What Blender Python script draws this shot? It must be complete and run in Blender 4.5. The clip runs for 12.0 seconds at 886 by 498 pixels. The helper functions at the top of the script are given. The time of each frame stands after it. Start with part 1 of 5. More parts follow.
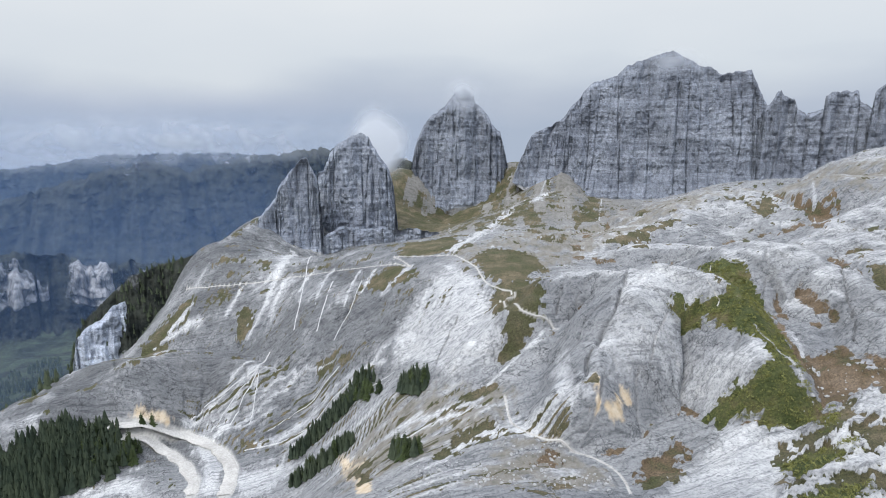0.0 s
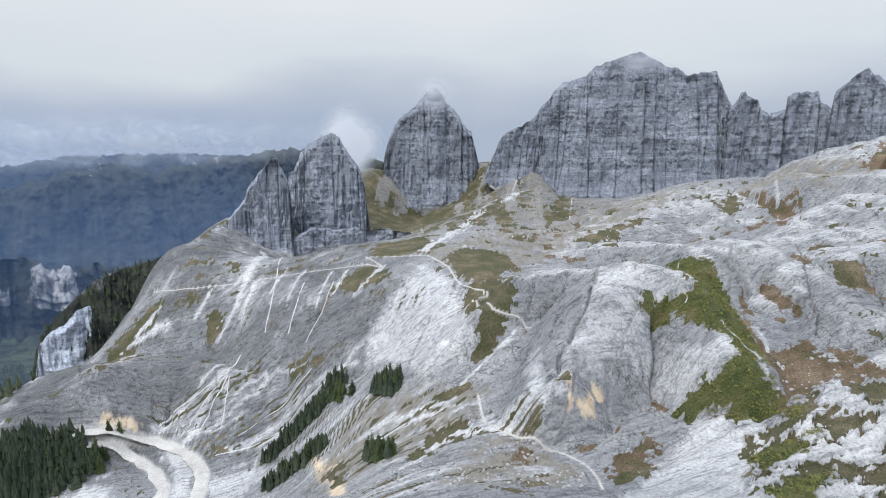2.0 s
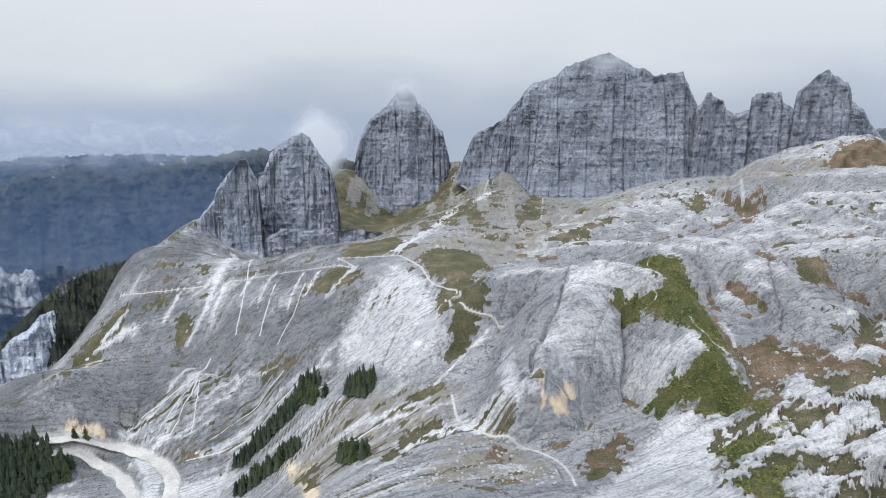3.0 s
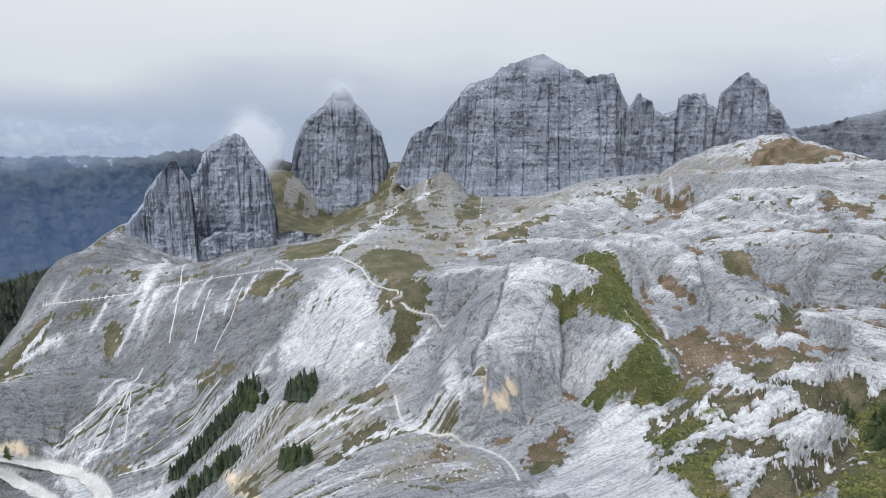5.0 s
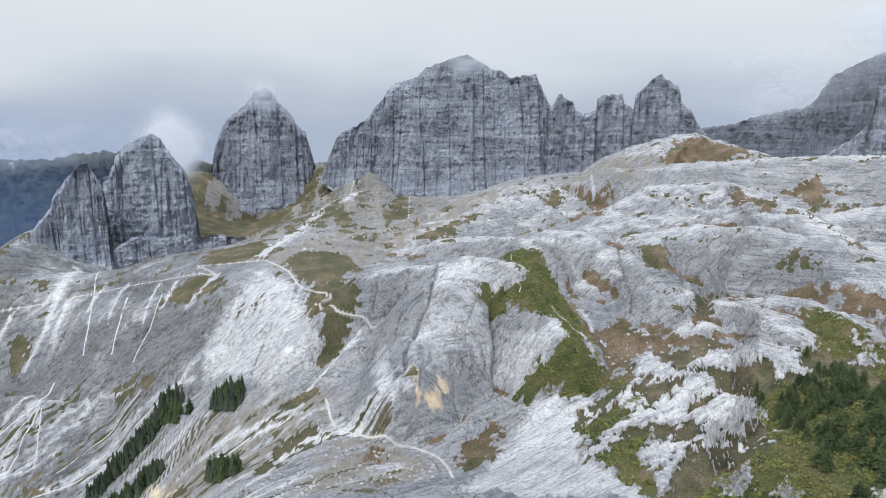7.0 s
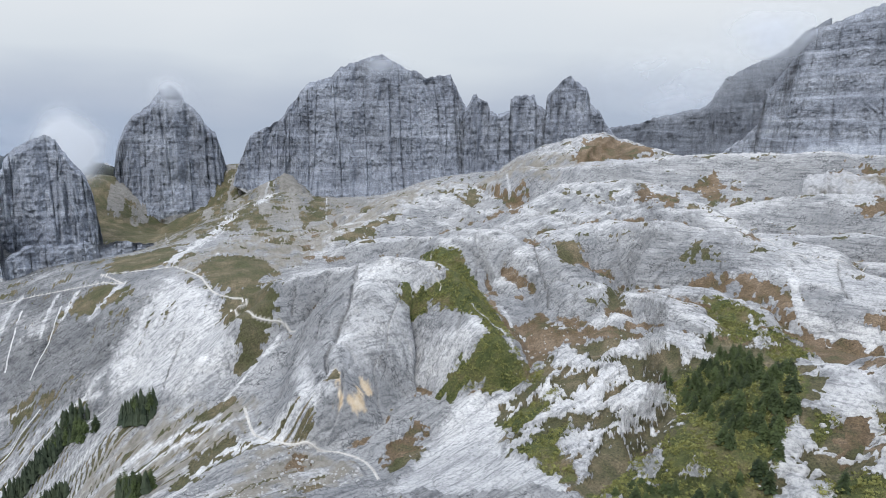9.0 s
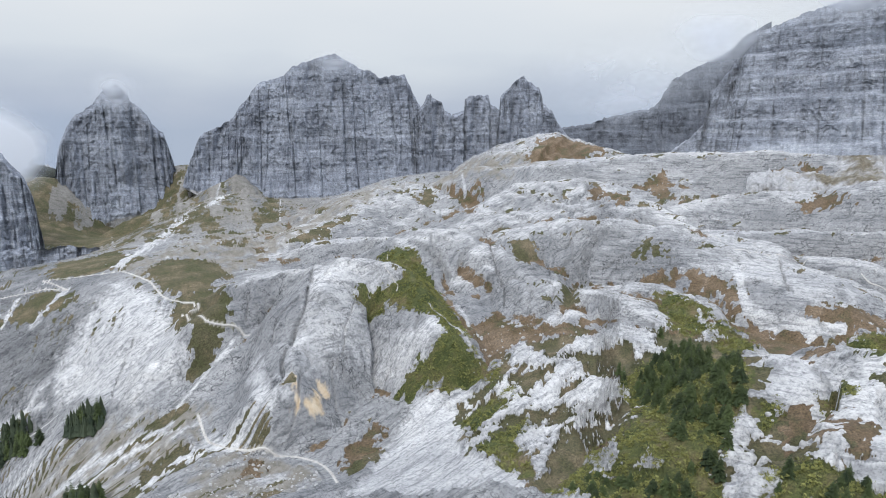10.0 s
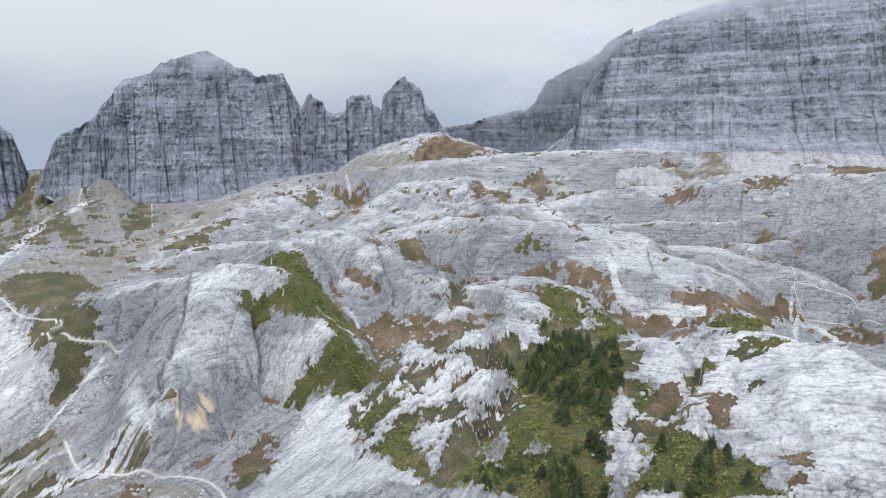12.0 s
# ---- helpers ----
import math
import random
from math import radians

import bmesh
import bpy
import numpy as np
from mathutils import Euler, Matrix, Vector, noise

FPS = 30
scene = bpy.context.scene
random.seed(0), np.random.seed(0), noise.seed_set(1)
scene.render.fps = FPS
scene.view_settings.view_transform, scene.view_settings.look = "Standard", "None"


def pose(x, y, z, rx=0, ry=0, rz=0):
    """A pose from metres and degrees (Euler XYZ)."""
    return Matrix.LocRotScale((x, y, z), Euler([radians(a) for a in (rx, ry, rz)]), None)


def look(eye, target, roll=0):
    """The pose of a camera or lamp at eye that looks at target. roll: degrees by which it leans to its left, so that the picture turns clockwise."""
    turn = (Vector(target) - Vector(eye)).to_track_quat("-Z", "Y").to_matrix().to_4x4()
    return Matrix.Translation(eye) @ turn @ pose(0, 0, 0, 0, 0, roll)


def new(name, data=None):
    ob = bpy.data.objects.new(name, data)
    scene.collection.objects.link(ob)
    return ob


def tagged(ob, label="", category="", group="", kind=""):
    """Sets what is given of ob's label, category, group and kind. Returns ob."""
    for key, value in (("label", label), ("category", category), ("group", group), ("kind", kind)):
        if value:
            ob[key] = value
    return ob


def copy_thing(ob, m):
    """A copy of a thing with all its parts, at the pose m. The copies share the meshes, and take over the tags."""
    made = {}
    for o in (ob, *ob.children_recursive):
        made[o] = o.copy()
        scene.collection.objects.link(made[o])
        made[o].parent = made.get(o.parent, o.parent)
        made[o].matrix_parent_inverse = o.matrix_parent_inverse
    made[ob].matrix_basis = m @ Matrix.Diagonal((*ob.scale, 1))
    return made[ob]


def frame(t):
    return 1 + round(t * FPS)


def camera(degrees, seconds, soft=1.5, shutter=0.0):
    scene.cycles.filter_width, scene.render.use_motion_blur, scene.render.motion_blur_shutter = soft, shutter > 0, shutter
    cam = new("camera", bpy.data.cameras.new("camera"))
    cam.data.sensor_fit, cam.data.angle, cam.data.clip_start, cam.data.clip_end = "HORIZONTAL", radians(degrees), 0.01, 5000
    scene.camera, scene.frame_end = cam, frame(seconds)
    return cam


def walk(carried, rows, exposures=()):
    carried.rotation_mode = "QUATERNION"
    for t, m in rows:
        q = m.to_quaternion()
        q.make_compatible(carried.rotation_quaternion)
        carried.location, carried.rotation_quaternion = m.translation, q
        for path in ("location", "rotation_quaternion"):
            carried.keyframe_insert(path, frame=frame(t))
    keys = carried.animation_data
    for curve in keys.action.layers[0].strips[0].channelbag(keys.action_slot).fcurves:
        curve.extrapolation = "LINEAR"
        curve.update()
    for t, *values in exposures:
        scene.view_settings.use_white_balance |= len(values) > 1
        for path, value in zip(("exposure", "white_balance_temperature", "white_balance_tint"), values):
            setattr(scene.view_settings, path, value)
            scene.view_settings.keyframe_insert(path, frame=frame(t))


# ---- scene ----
# The camera hovers in one place and pans slowly to the right.
cam = camera(69.57, 12.0, soft=1.0)
TILT = -11.45
PAN = [(0.0, -0.07), (0.5, -0.6), (1.0, -1.16), (1.5, -1.75), (2.0, -2.62), (2.5, -3.84), (3.0, -5.14), (5.0, -10.6),
       (5.5, -12.13), (6.0, -13.78), (6.5, -15.43), (8.5, -22.49), (9.0, -24.46), (9.5, -26.46), (10.0, -28.46),
       (10.5, -30.54), (11.0, -33.02), (11.5, -35.87), (12.0, -38.76)]
walk(cam, [(t, pose(0, 0, 0, 90 + TILT, 0, yaw)) for t, yaw in PAN])

# ---- light ----
world = bpy.data.worlds.new("overcast_sky")
scene.world = world
world.use_nodes = True


def sky_nodes():
    nt = world.node_tree
    nt.nodes.clear()
    N, L = nt.nodes.new, nt.links.new
    out, bg = N("ShaderNodeOutputWorld"), N("ShaderNodeBackground")
    sky = N("ShaderNodeTexSky")
    sky.sky_type, sky.sun_disc = "NISHITA", False
    sky.sun_elevation, sky.sun_rotation = radians(53), radians(225)
    dim = N("ShaderNodeVectorMath")
    dim.operation = "SCALE"
    dim.inputs["Scale"].default_value = 0.06
    L(sky.outputs[0], dim.inputs[0])
    geo = N("ShaderNodeTexCoord")
    sep = N("ShaderNodeSeparateXYZ")
    L(geo.outputs["Generated"], sep.inputs[0])
    stretch = N("ShaderNodeMapping")
    stretch.inputs["Scale"].default_value = (2.2, 2.2, 7.0)
    L(geo.outputs["Generated"], stretch.inputs[0])
    tex = N("ShaderNodeTexNoise")
    tex.inputs["Scale"].default_value, tex.inputs["Detail"].default_value, tex.inputs["Roughness"].default_value = 1.3, 5.0, 0.45
    L(stretch.outputs[0], tex.inputs[0])
    # A pale cloud deck, greyer and bluer towards the horizon.
    add = N("ShaderNodeMath")
    add.operation = "MULTIPLY_ADD"
    add.inputs[1].default_value, add.inputs[2].default_value = 0.12, -0.06
    L(tex.outputs[0], add.inputs[0])
    low = N("ShaderNodeMath")
    L(sep.outputs["Z"], low.inputs[0])
    L(add.outputs[0], low.inputs[1])
    ramp = N("ShaderNodeValToRGB")
    L(low.outputs[0], ramp.inputs[0])
    e = ramp.color_ramp.elements
    e[0].position, e[0].color = 0.0, (0.40, 0.47, 0.59, 1)
    e[1].position, e[1].color = 1.0, (2.1, 2.28, 2.62, 1)
    for at, colour in ((0.03, (0.45, 0.51, 0.62)), (0.09, (0.64, 0.69, 0.75)), (0.2, (0.76, 0.79, 0.82)), (0.5, (1.25, 1.36, 1.55))):
        e.new(at).color = (*colour, 1)
    mix = N("ShaderNodeMix")
    mix.data_type, mix.inputs[0].default_value = "RGBA", 0.92
    L(dim.outputs[0], mix.inputs[6])
    L(ramp.outputs[0], mix.inputs[7])
    L(mix.outputs[2], bg.inputs[0])
    bg.inputs[1].default_value = 1.1
    L(bg.outputs[0], out.inputs[0])


sky_nodes()
sun = new("sun", bpy.data.lights.new("sun", "SUN"))
sun.data.energy, sun.data.angle, sun.data.color = 2.0, radians(14), (1.0, 0.96, 0.9)
sun.matrix_world = look((0, 0, 0), (0.42, 0.42, -0.8))
tagged(sun, "soft daylight through the clouds", "sun", kind="structure")
# ---- land ----
# Plan in metres: x to the right, y ahead, the camera's height is z = 0.
TABLE = np.random.RandomState(7).permutation(512).astype(np.int32)
SLOPES = np.random.RandomState(8).uniform(-1, 1, (3, 512)).astype(np.float32)


def smooth(a, b, v):
    q = np.clip((v - a) / (b - a), 0, 1)
    return q * q * (3 - 2 * q)


def grain(x, y, z=None):
    """Gradient noise in the plane or in space, about -0.7 to 0.7."""
    axes = (x, y) if z is None else (x, y, z)
    base = [np.floor(v).astype(np.int32) for v in axes]
    part = [(v - b).astype(np.float32) for v, b in zip(axes, base)]
    fade = [q * q * q * (q * (6 * q - 15) + 10) for q in part]
    total = np.zeros(x.shape, np.float32)
    for i in (0, 1):
        hx = TABLE[(base[0] + i) & 511]
        wx = fade[0] if i else 1 - fade[0]
        for j in (0, 1):
            hy = TABLE[(hx + base[1] + j) & 511]
            wy = wx * (fade[1] if j else 1 - fade[1])
            if z is None:
                total += wy * (SLOPES[0][hy] * (part[0] - i) + SLOPES[1][hy] * (part[1] - j))
                continue
            for k in (0, 1):
                h = TABLE[(hy + base[2] + k) & 511]
                total += wy * (fade[2] if k else 1 - fade[2]) * (SLOPES[0][h] * (part[0] - i) + SLOPES[1][h] * (part[1] - j) + SLOPES[2][h] * (part[2] - k))
    return total


def layers(x, y, z=None, octaves=5, gain=0.5, sharp=False):
    """Several octaves of noise; sharp gives crests instead of swells."""
    total, size, f = 0.0, 1.0, 1.0
    for n in range(octaves):
        g = grain(x * f + 17.3 * n, y * f - 9.1 * n, None if z is None else z * f + 5.7 * n)
        total = total + size * ((0.35 - np.abs(g)) * 1.6 if sharp else g)
        size, f = size * gain, f * 2.03
    return total


# Heights of the slopes between the crags: foreground, saddles, hollows, gullies and the valley.
SPOTS = []
# foreground under the trail
SPOTS += [(0, 185, -120), (59, 181, -119), (27, 261, -128), (65, 226, -130), (-29, 273, -152), (-59, 279, -178), (92, 172, -113)]
# gully of firs and the striped slope above the road
SPOTS += [(-81, 325, -197), (-29, 334, -149), (-29, 374, -148), (-83, 391, -178), (-159, 437, -188), (-95, 445, -139), (-155, 507, -137)]
# road shelf
SPOTS += [(-172, 396, -203), (-122, 347, -204), (-222, 401, -203), (-146, 329, -208), (-229, 352, -214)]
# left ridge under the trail
SPOTS += [(-215, 522, -142), (-198, 692, -104), (-232, 580, -125), (-244, 459, -183), (-246, 435, -197), (-155, 621, -133), (-104, 591, -126), (-151, 653, -136), (-59, 557, -111)]
# white slab face and the trail's zigzag
SPOTS += [(-38, 488, -107), (10, 455, -99), (13, 385, -110), (6, 345, -129), (46, 382, -107), (38, 333, -122), (58, 315, -106), (56, 264, -123), (75, 247, -129), (94, 290, -123), (112, 278, -121)]
# grass below the saddles
SPOTS += [(0, 720, -122), (-48, 672, -135), (97, 895, -66), (-58, 878, -69), (68, 646, -91), (37, 529, -98), (10, 845, -130), (-132, 677, -138), (-83, 675, -133), (-66, 727, -123)]
# ground between the swells below the main crag
SPOTS += [(115, 425, -101), (150, 412, -102), (192, 715, -92), (215, 790, -98), (300, 770, -90), (150, 830, -96), (205, 564, -99), (317, 713, -71), (414, 637, -62), (132, 748, -84), (290, 372, -94), (330, 330, -96), (235, 372, -95), (390, 420, -78)]
SPOTS += [(158, 305, -99), (191, 294, -100), (234, 290, -101), (300, 270, -103), (330, 235, -108)]
# green hollow and the rocks round it
SPOTS += [(145, 297, -95), (148, 272, -107), (148, 249, -112), (122, 165, -106), (189, 270, -104), (215, 257, -104), (254, 263, -101), (184, 211, -102)]
# spruce hollow and the pale slab beside it
SPOTS += [(215, 187, -101), (169, 132, -110), (132, 123, -108), (256, 136, -100), (224, 100, -96), (264, 107, -94), (241, 65, -96), (184, 63, -104), (169, 98, -104)]
# hollow and terraces below the right-hand wall
SPOTS += [(352, 220, -116), (357, 130, -119), (385, 223, -116), (418, 136, -118), (450, 290, -92), (430, 230, -104), (490, 160, -96), (470, 80, -98), (560, 250, -70)]
SPOTS += [(335, 262, -108), (451, 400, -66), (480, 480, -48), (582, 489, -42), (667, 385, -39), (727, 222, -49), (697, 61, -61), (590, 611, -53)]
# valley on the left, and the land behind
SPOTS += [(-481, 639, -340), (-317, 462, -255), (-424, 424, -306), (-500, 866, -344), (-359, 770, -293), (-291, 570, -239), (-803, 958, -394), (-242, 970, -231), (-355, 1094, -352), (174, 1238, -243), (625, 1083, -153), (1083, 625, -87)]
SPOTS += [(-200, -150, -190), (200, -150, -95), (0, -300, -130), (0, 20, -112), (-120, 60, -150), (120, 60, -104), (450, -100, -70), (-500, 100, -290), (-300, -500, -250), (300, -500, -90)]
SPOTS = np.array(SPOTS, float)


def spread(d2):
    return np.where(d2 > 1e-9, d2 * np.log(np.maximum(d2, 1e-9)), 0.0)


def bend():
    p = SPOTS[:, :2] / 100
    k = spread(((p[:, None] - p[None]) ** 2).sum(-1)) + 0.004 * np.eye(len(p))
    a = np.zeros((len(p) + 3, len(p) + 3))
    a[:-3, :-3], a[:-3, -3], a[:-3, -2:], a[-3, :-3], a[-2:, :-3] = k, 1, p, 1, p.T
    return np.linalg.solve(a, np.r_[SPOTS[:, 2], 0, 0, 0])


BEND = bend()


def sag(x, y):
    """The smooth lie of the land through SPOTS, running out into valleys beyond a kilometre."""
    z = np.full(x.shape, BEND[-3]) + BEND[-2] * x / 100 + BEND[-1] * y / 100
    for (px, py, _), w in zip(SPOTS, BEND):
        z += w * spread(((x - px) ** 2 + (y - py) ** 2) / 1e4)
    far = np.hypot(x, y)
    out = -380 + 290 * smooth(0.1, 0.8, (x - 0.05 * y) / (far + 1))
    return z + (np.clip(out, -400, 0) - z) * smooth(1000, 1500, far)


GX_, GY_ = np.meshgrid(np.arange(-1600, 1601, 6.0), np.arange(-1600, 1601, 6.0))
LIE = sag(GX_, GY_)


def swell(x, y):
    """sag() read off a six-metre grid."""
    i, j = np.clip((x + 1600) / 6, 0, LIE.shape[1] - 1.001), np.clip((y + 1600) / 6, 0, LIE.shape[0] - 1.001)
    a, b = i.astype(np.int32), j.astype(np.int32)
    p, q = i - a, j - b
    near = (LIE[b, a] * (1 - p) + LIE[b, a + 1] * p) * (1 - q) + (LIE[b + 1, a] * (1 - p) + LIE[b + 1, a + 1] * p) * q
    out = -380 + 290 * smooth(0.1, 0.8, (x - 0.05 * y) / (np.hypot(x, y) + 1))
    return np.where(np.hypot(x, y) > 1550, out, near)


# Rock forms over the land: crest line from left to right (x, y, z), slope of the near and of the far side, rounding of the crest.
RIDGES = [
    ([(63, 254, -106), (71, 271, -95), (83, 290, -81), (96, 305, -74), (111, 313, -73), (127, 311, -75), (138, 300, -78), (138, 273, -89), (137, 251, -97)], 1.75, 1.5, 20),    # knob with the ochre stain
    ([(53, 331, -92), (59, 337, -84), (69, 343, -81), (83, 340, -81), (92, 333, -80), (99, 329, -77)], 1.8, 0.8, 10),    # shoulder split off the knob
    ([(33, 256, -129), (44, 277, -124), (55, 299, -116), (67, 315, -111)], 0.9, 0.9, 6),    # spur below the shoulder
    ([(149, 341, -83), (167, 354, -74), (181, 357, -69), (194, 352, -69), (209, 335, -75), (216, 303, -84), (209, 271, -92)], 1.0, 0.8, 24),    # knob behind the green gully
    ([(223, 380, -71), (252, 397, -62), (285, 410, -52), (315, 414, -48), (348, 393, -47), (355, 359, -53), (354, 324, -62), (347, 294, -70), (336, 269, -77), (320, 248, -83)], 0.26, 0.7, 8),    # top of the long white swell
    ([(213, 338, -78), (246, 345, -73), (279, 340, -69), (301, 321, -67), (313, 295, -70), (313, 264, -73), (306, 242, -80)], 0.95, 0.15, 22),    # face of the long white swell
    ([(206, 257, -97), (225, 262, -92), (235, 252, -92), (242, 239, -93), (236, 216, -98)], 0.9, 0.3, 5),    # outcrops at the foot of the swell
    ([(108, 458, -99), (126, 484, -93), (156, 507, -87), (193, 526, -80), (233, 564, -68), (268, 581, -63), (306, 568, -67), (338, 544, -68), (375, 531, -56), (410, 523, -44), (446, 506, -42)], 0.5, 0.25, 10),    # slabs below the main crag
    ([(106, 443, -102), (122, 454, -94), (149, 456, -90), (177, 457, -90), (193, 439, -91)], 1.3, 0.2, 4),    # cliff below the slabs
    ([(476, 630, -18), (490, 619, -15), (501, 604, -22), (505, 575, -29), (511, 528, -36)], 0.35, 0.4, 14),    # heath slope beside the pinnacles
    ([(383, 513, -46), (434, 498, -40), (467, 474, -36), (506, 432, -32), (537, 367, -28), (560, 310, -32), (572, 240, -37), (565, 168, -37), (553, 91, -35)], 0.75, 0.05, 6),    # rim of the right-hand plateau
    ([(407, 367, -76), (443, 351, -65), (465, 333, -59), (493, 296, -56), (502, 262, -45), (507, 237, -46), (514, 195, -40), (508, 151, -36), (494, 80, -38)], 0.85, 0.2, 14),    # banded swell under the plateau
    ([(382, 323, -83), (407, 299, -81), (434, 268, -78), (457, 227, -73), (479, 190, -63), (480, 140, -55)], 1.2, 0.12, 6),    # terrace under the banded swell
    ([(344, 258, -88), (365, 254, -86), (383, 236, -84), (392, 212, -83), (392, 196, -86)], 1.1, 0.2, 5),    # pale cliff above the hollow
    ([(400, 202, -94), (436, 196, -83), (458, 173, -78), (457, 146, -75), (452, 129, -74), (433, 76, -76)], 1.1, 0.2, 8),    # cliffs at the end of the hollow
    ([(184, 124, -84), (201, 120, -80), (210, 109, -74), (210, 95, -71), (207, 81, -69), (201, 69, -68), (192, 57, -67), (182, 48, -67)], 0.38, 0.7, 14),    # pale slab beside the firs
    ([(93, 785, -94), (121, 791, -77), (148, 791, -65), (169, 777, -84), (184, 758, -108), (194, 745, -122)], 0.9, 0.3, 8),    # pale buttress under the main crag
    ([(-224, 413, -192), (-232, 441, -178), (-225, 474, -168), (-216, 508, -154), (-213, 538, -140), (-213, 565, -124), (-206, 606, -110), (-194, 633, -104)], 0.6, 1.3, 8),    # ridge below the towers
    ([(-216, 397, -167), (-209, 412, -162), (-195, 432, -164), (-166, 442, -168), (-138, 428, -170), (-111, 416, -171)], 1.0, 0.3, 4),    # dark layered cliff above the road
    ([(22, 325, -137), (34, 350, -126), (36, 374, -115), (25, 401, -106), (7, 440, -100), (-20, 470, -109)], 1.3, 0.62, 4),    # white slab face
    ([(-53, 396, -160), (-35, 400, -157), (-8, 385, -159), (15, 340, -147)], 0.9, 0.4, 6),    # buttress over the fir gully
]


def whalebacks(x, y):
    """Rounded rock backs with creases between them, 0 in a crease to about 1 on a back."""
    u, v = x * 0.946 + y * 0.324, -x * 0.324 + y * 0.946
    wx, wy = 9 * grain(x / 48, y / 48), 9 * grain(x / 48 + 31, y / 48)
    return np.minimum(1.6 * np.abs(grain((u + wx) / 62, (v + wy) / 40)) + 0.35 * np.abs(grain((u + wy) / 27 + 5, (v + wx) / 19)), 1.1)


def ridge(crest, near, far, soft, x, y):
    """Height of one rock form: its crest line with sides that fall away from it."""
    best, level, side = np.full(x.shape, 1e9), np.zeros(x.shape), np.zeros(x.shape)
    for (ax, ay, az), (bx, by, bz) in zip(crest, crest[1:]):
        dx, dy = bx - ax, by - ay
        span = math.hypot(dx, dy)
        t = np.clip(((x - ax) * dx + (y - ay) * dy) / span**2, 0, 1)
        ex, ey = x - ax - t * dx, y - ay - t * dy
        d = np.hypot(ex, ey)
        closer = d < best
        best = np.where(closer, d, best)
        level = np.where(closer, az + t * (bz - az), level)
        side = np.where(closer, (ex * dy - ey * dx) / (span * (d + 0.5)), side)
    slope = far + (near - far) * smooth(-0.5, 0.5, side)
    return level - slope * (np.sqrt(best**2 + soft**2) - soft) - 0.005 * np.maximum(best - 55, 0) ** 2


def forms(x, y):
    """Height of the rock forms taken together, far down where there are none, and the creases where two of them meet."""
    total, seam = np.full(x.shape, -900.0), np.zeros(x.shape)
    wx, wy = 7 * layers(x / 36, y / 36, octaves=3), 7 * layers(x / 36 + 50, y / 36, octaves=3)
    bump = 5 * layers(x / 30, y / 30 + 9, octaves=3)
    for crest, near, far, soft in RIDGES:
        p = np.array(crest)
        close = (x > p[:, 0].min() - 320) & (x < p[:, 0].max() + 320) & (y > p[:, 1].min() - 320) & (y < p[:, 1].max() + 320)
        if not close.any():
            continue
        z = ridge(crest, near, far, soft, x[close] + wx[close], y[close] + wy[close]) + bump[close] * min(1, soft / 12 + 0.3)
        old = total[close]
        gap = np.clip(0.5 + (z - old) / 3.0, 0, 1)
        total[close] = old + (z - old) * gap + 0.75 * gap * (1 - gap)
        seam[close] = np.maximum(seam[close] * smooth(-8, -2, old - z), np.exp(-(((z - old) / 2.2) ** 2)))
    return total, seam


def shape(x, y):
    """Height of the ground without its fine grain, how far it is a rock form (0 to 1), and the creases round and between the forms."""
    low, away = swell(x, y), np.hypot(x, y)
    high, seam = forms(x, y)
    over = high - low
    gap = np.clip(0.5 + over / 5.0, 0, 1)
    dome = smooth(-3, 3, over)
    z = low + over * gap + 1.25 * gap * (1 - gap) - 2.5 * seam * smooth(0, 4, over)
    # Small rock backs; few on the scree above the road and under the towers.
    rocky = (0.15 + 0.85 * smooth(10, 80, x)) * (1 - smooth(640, 760, away)) * (1 - 0.8 * dome)
    for cx, cy, size in ((62, 235, 62), (392, 205, 85), (250, 128, 60), (45, 370, 60), (10, 440, 90)):
        rocky = rocky * (1 - 0.8 * np.exp(-((x - cx) ** 2 + (y - cy) ** 2) / size**2))
    z = z + 9.0 * rocky * (whalebacks(x, y) - 0.4) + 3.0 * layers(x / 75, y / 75, octaves=3) * (1 - gap) * (1 - smooth(1000, 1300, away))
    return z, dome, np.maximum(seam * smooth(0, 4, over), np.exp(-((over / 2.4) ** 2)))


def relief(x, y):
    return shape(x, y)[0]


# ---- materials ----
def shader(name):
    m = bpy.data.materials.new(name)
    m.use_nodes = True
    nt = m.node_tree
    b = nt.nodes["Principled BSDF"]
    b.inputs["Specular IOR Level"].default_value = 0.25
    return m, nt, b


def ramp(nt, source, *stops):
    r = nt.nodes.new("ShaderNodeValToRGB")
    e = r.color_ramp.elements
    for n, (at, colour) in enumerate(stops):
        k = e[n] if n < 2 else e.new(at)
        k.position, k.color = at, (*colour, 1)
    nt.links.new(source, r.inputs[0])
    return r.outputs[0]


def texture(nt, vector, scale, detail=6, rough=0.6, kind="ShaderNodeTexNoise"):
    n = nt.nodes.new(kind)
    n.inputs["Scale"].default_value = scale
    if "Detail" in n.inputs:
        n.inputs["Detail"].default_value, n.inputs["Roughness"].default_value = detail, rough
    nt.links.new(vector, n.inputs["Vector"])
    return n


def mapping(nt, scale=(1, 1, 1), turn=(0, 0, 0)):
    c, m = nt.nodes.new("ShaderNodeNewGeometry"), nt.nodes.new("ShaderNodeMapping")
    m.vector_type = "TEXTURE"
    m.inputs["Scale"].default_value, m.inputs["Rotation"].default_value = [1 / a for a in scale], [radians(-a) for a in turn]
    nt.links.new(c.outputs["Position"], m.inputs["Vector"])
    return m.outputs[0]


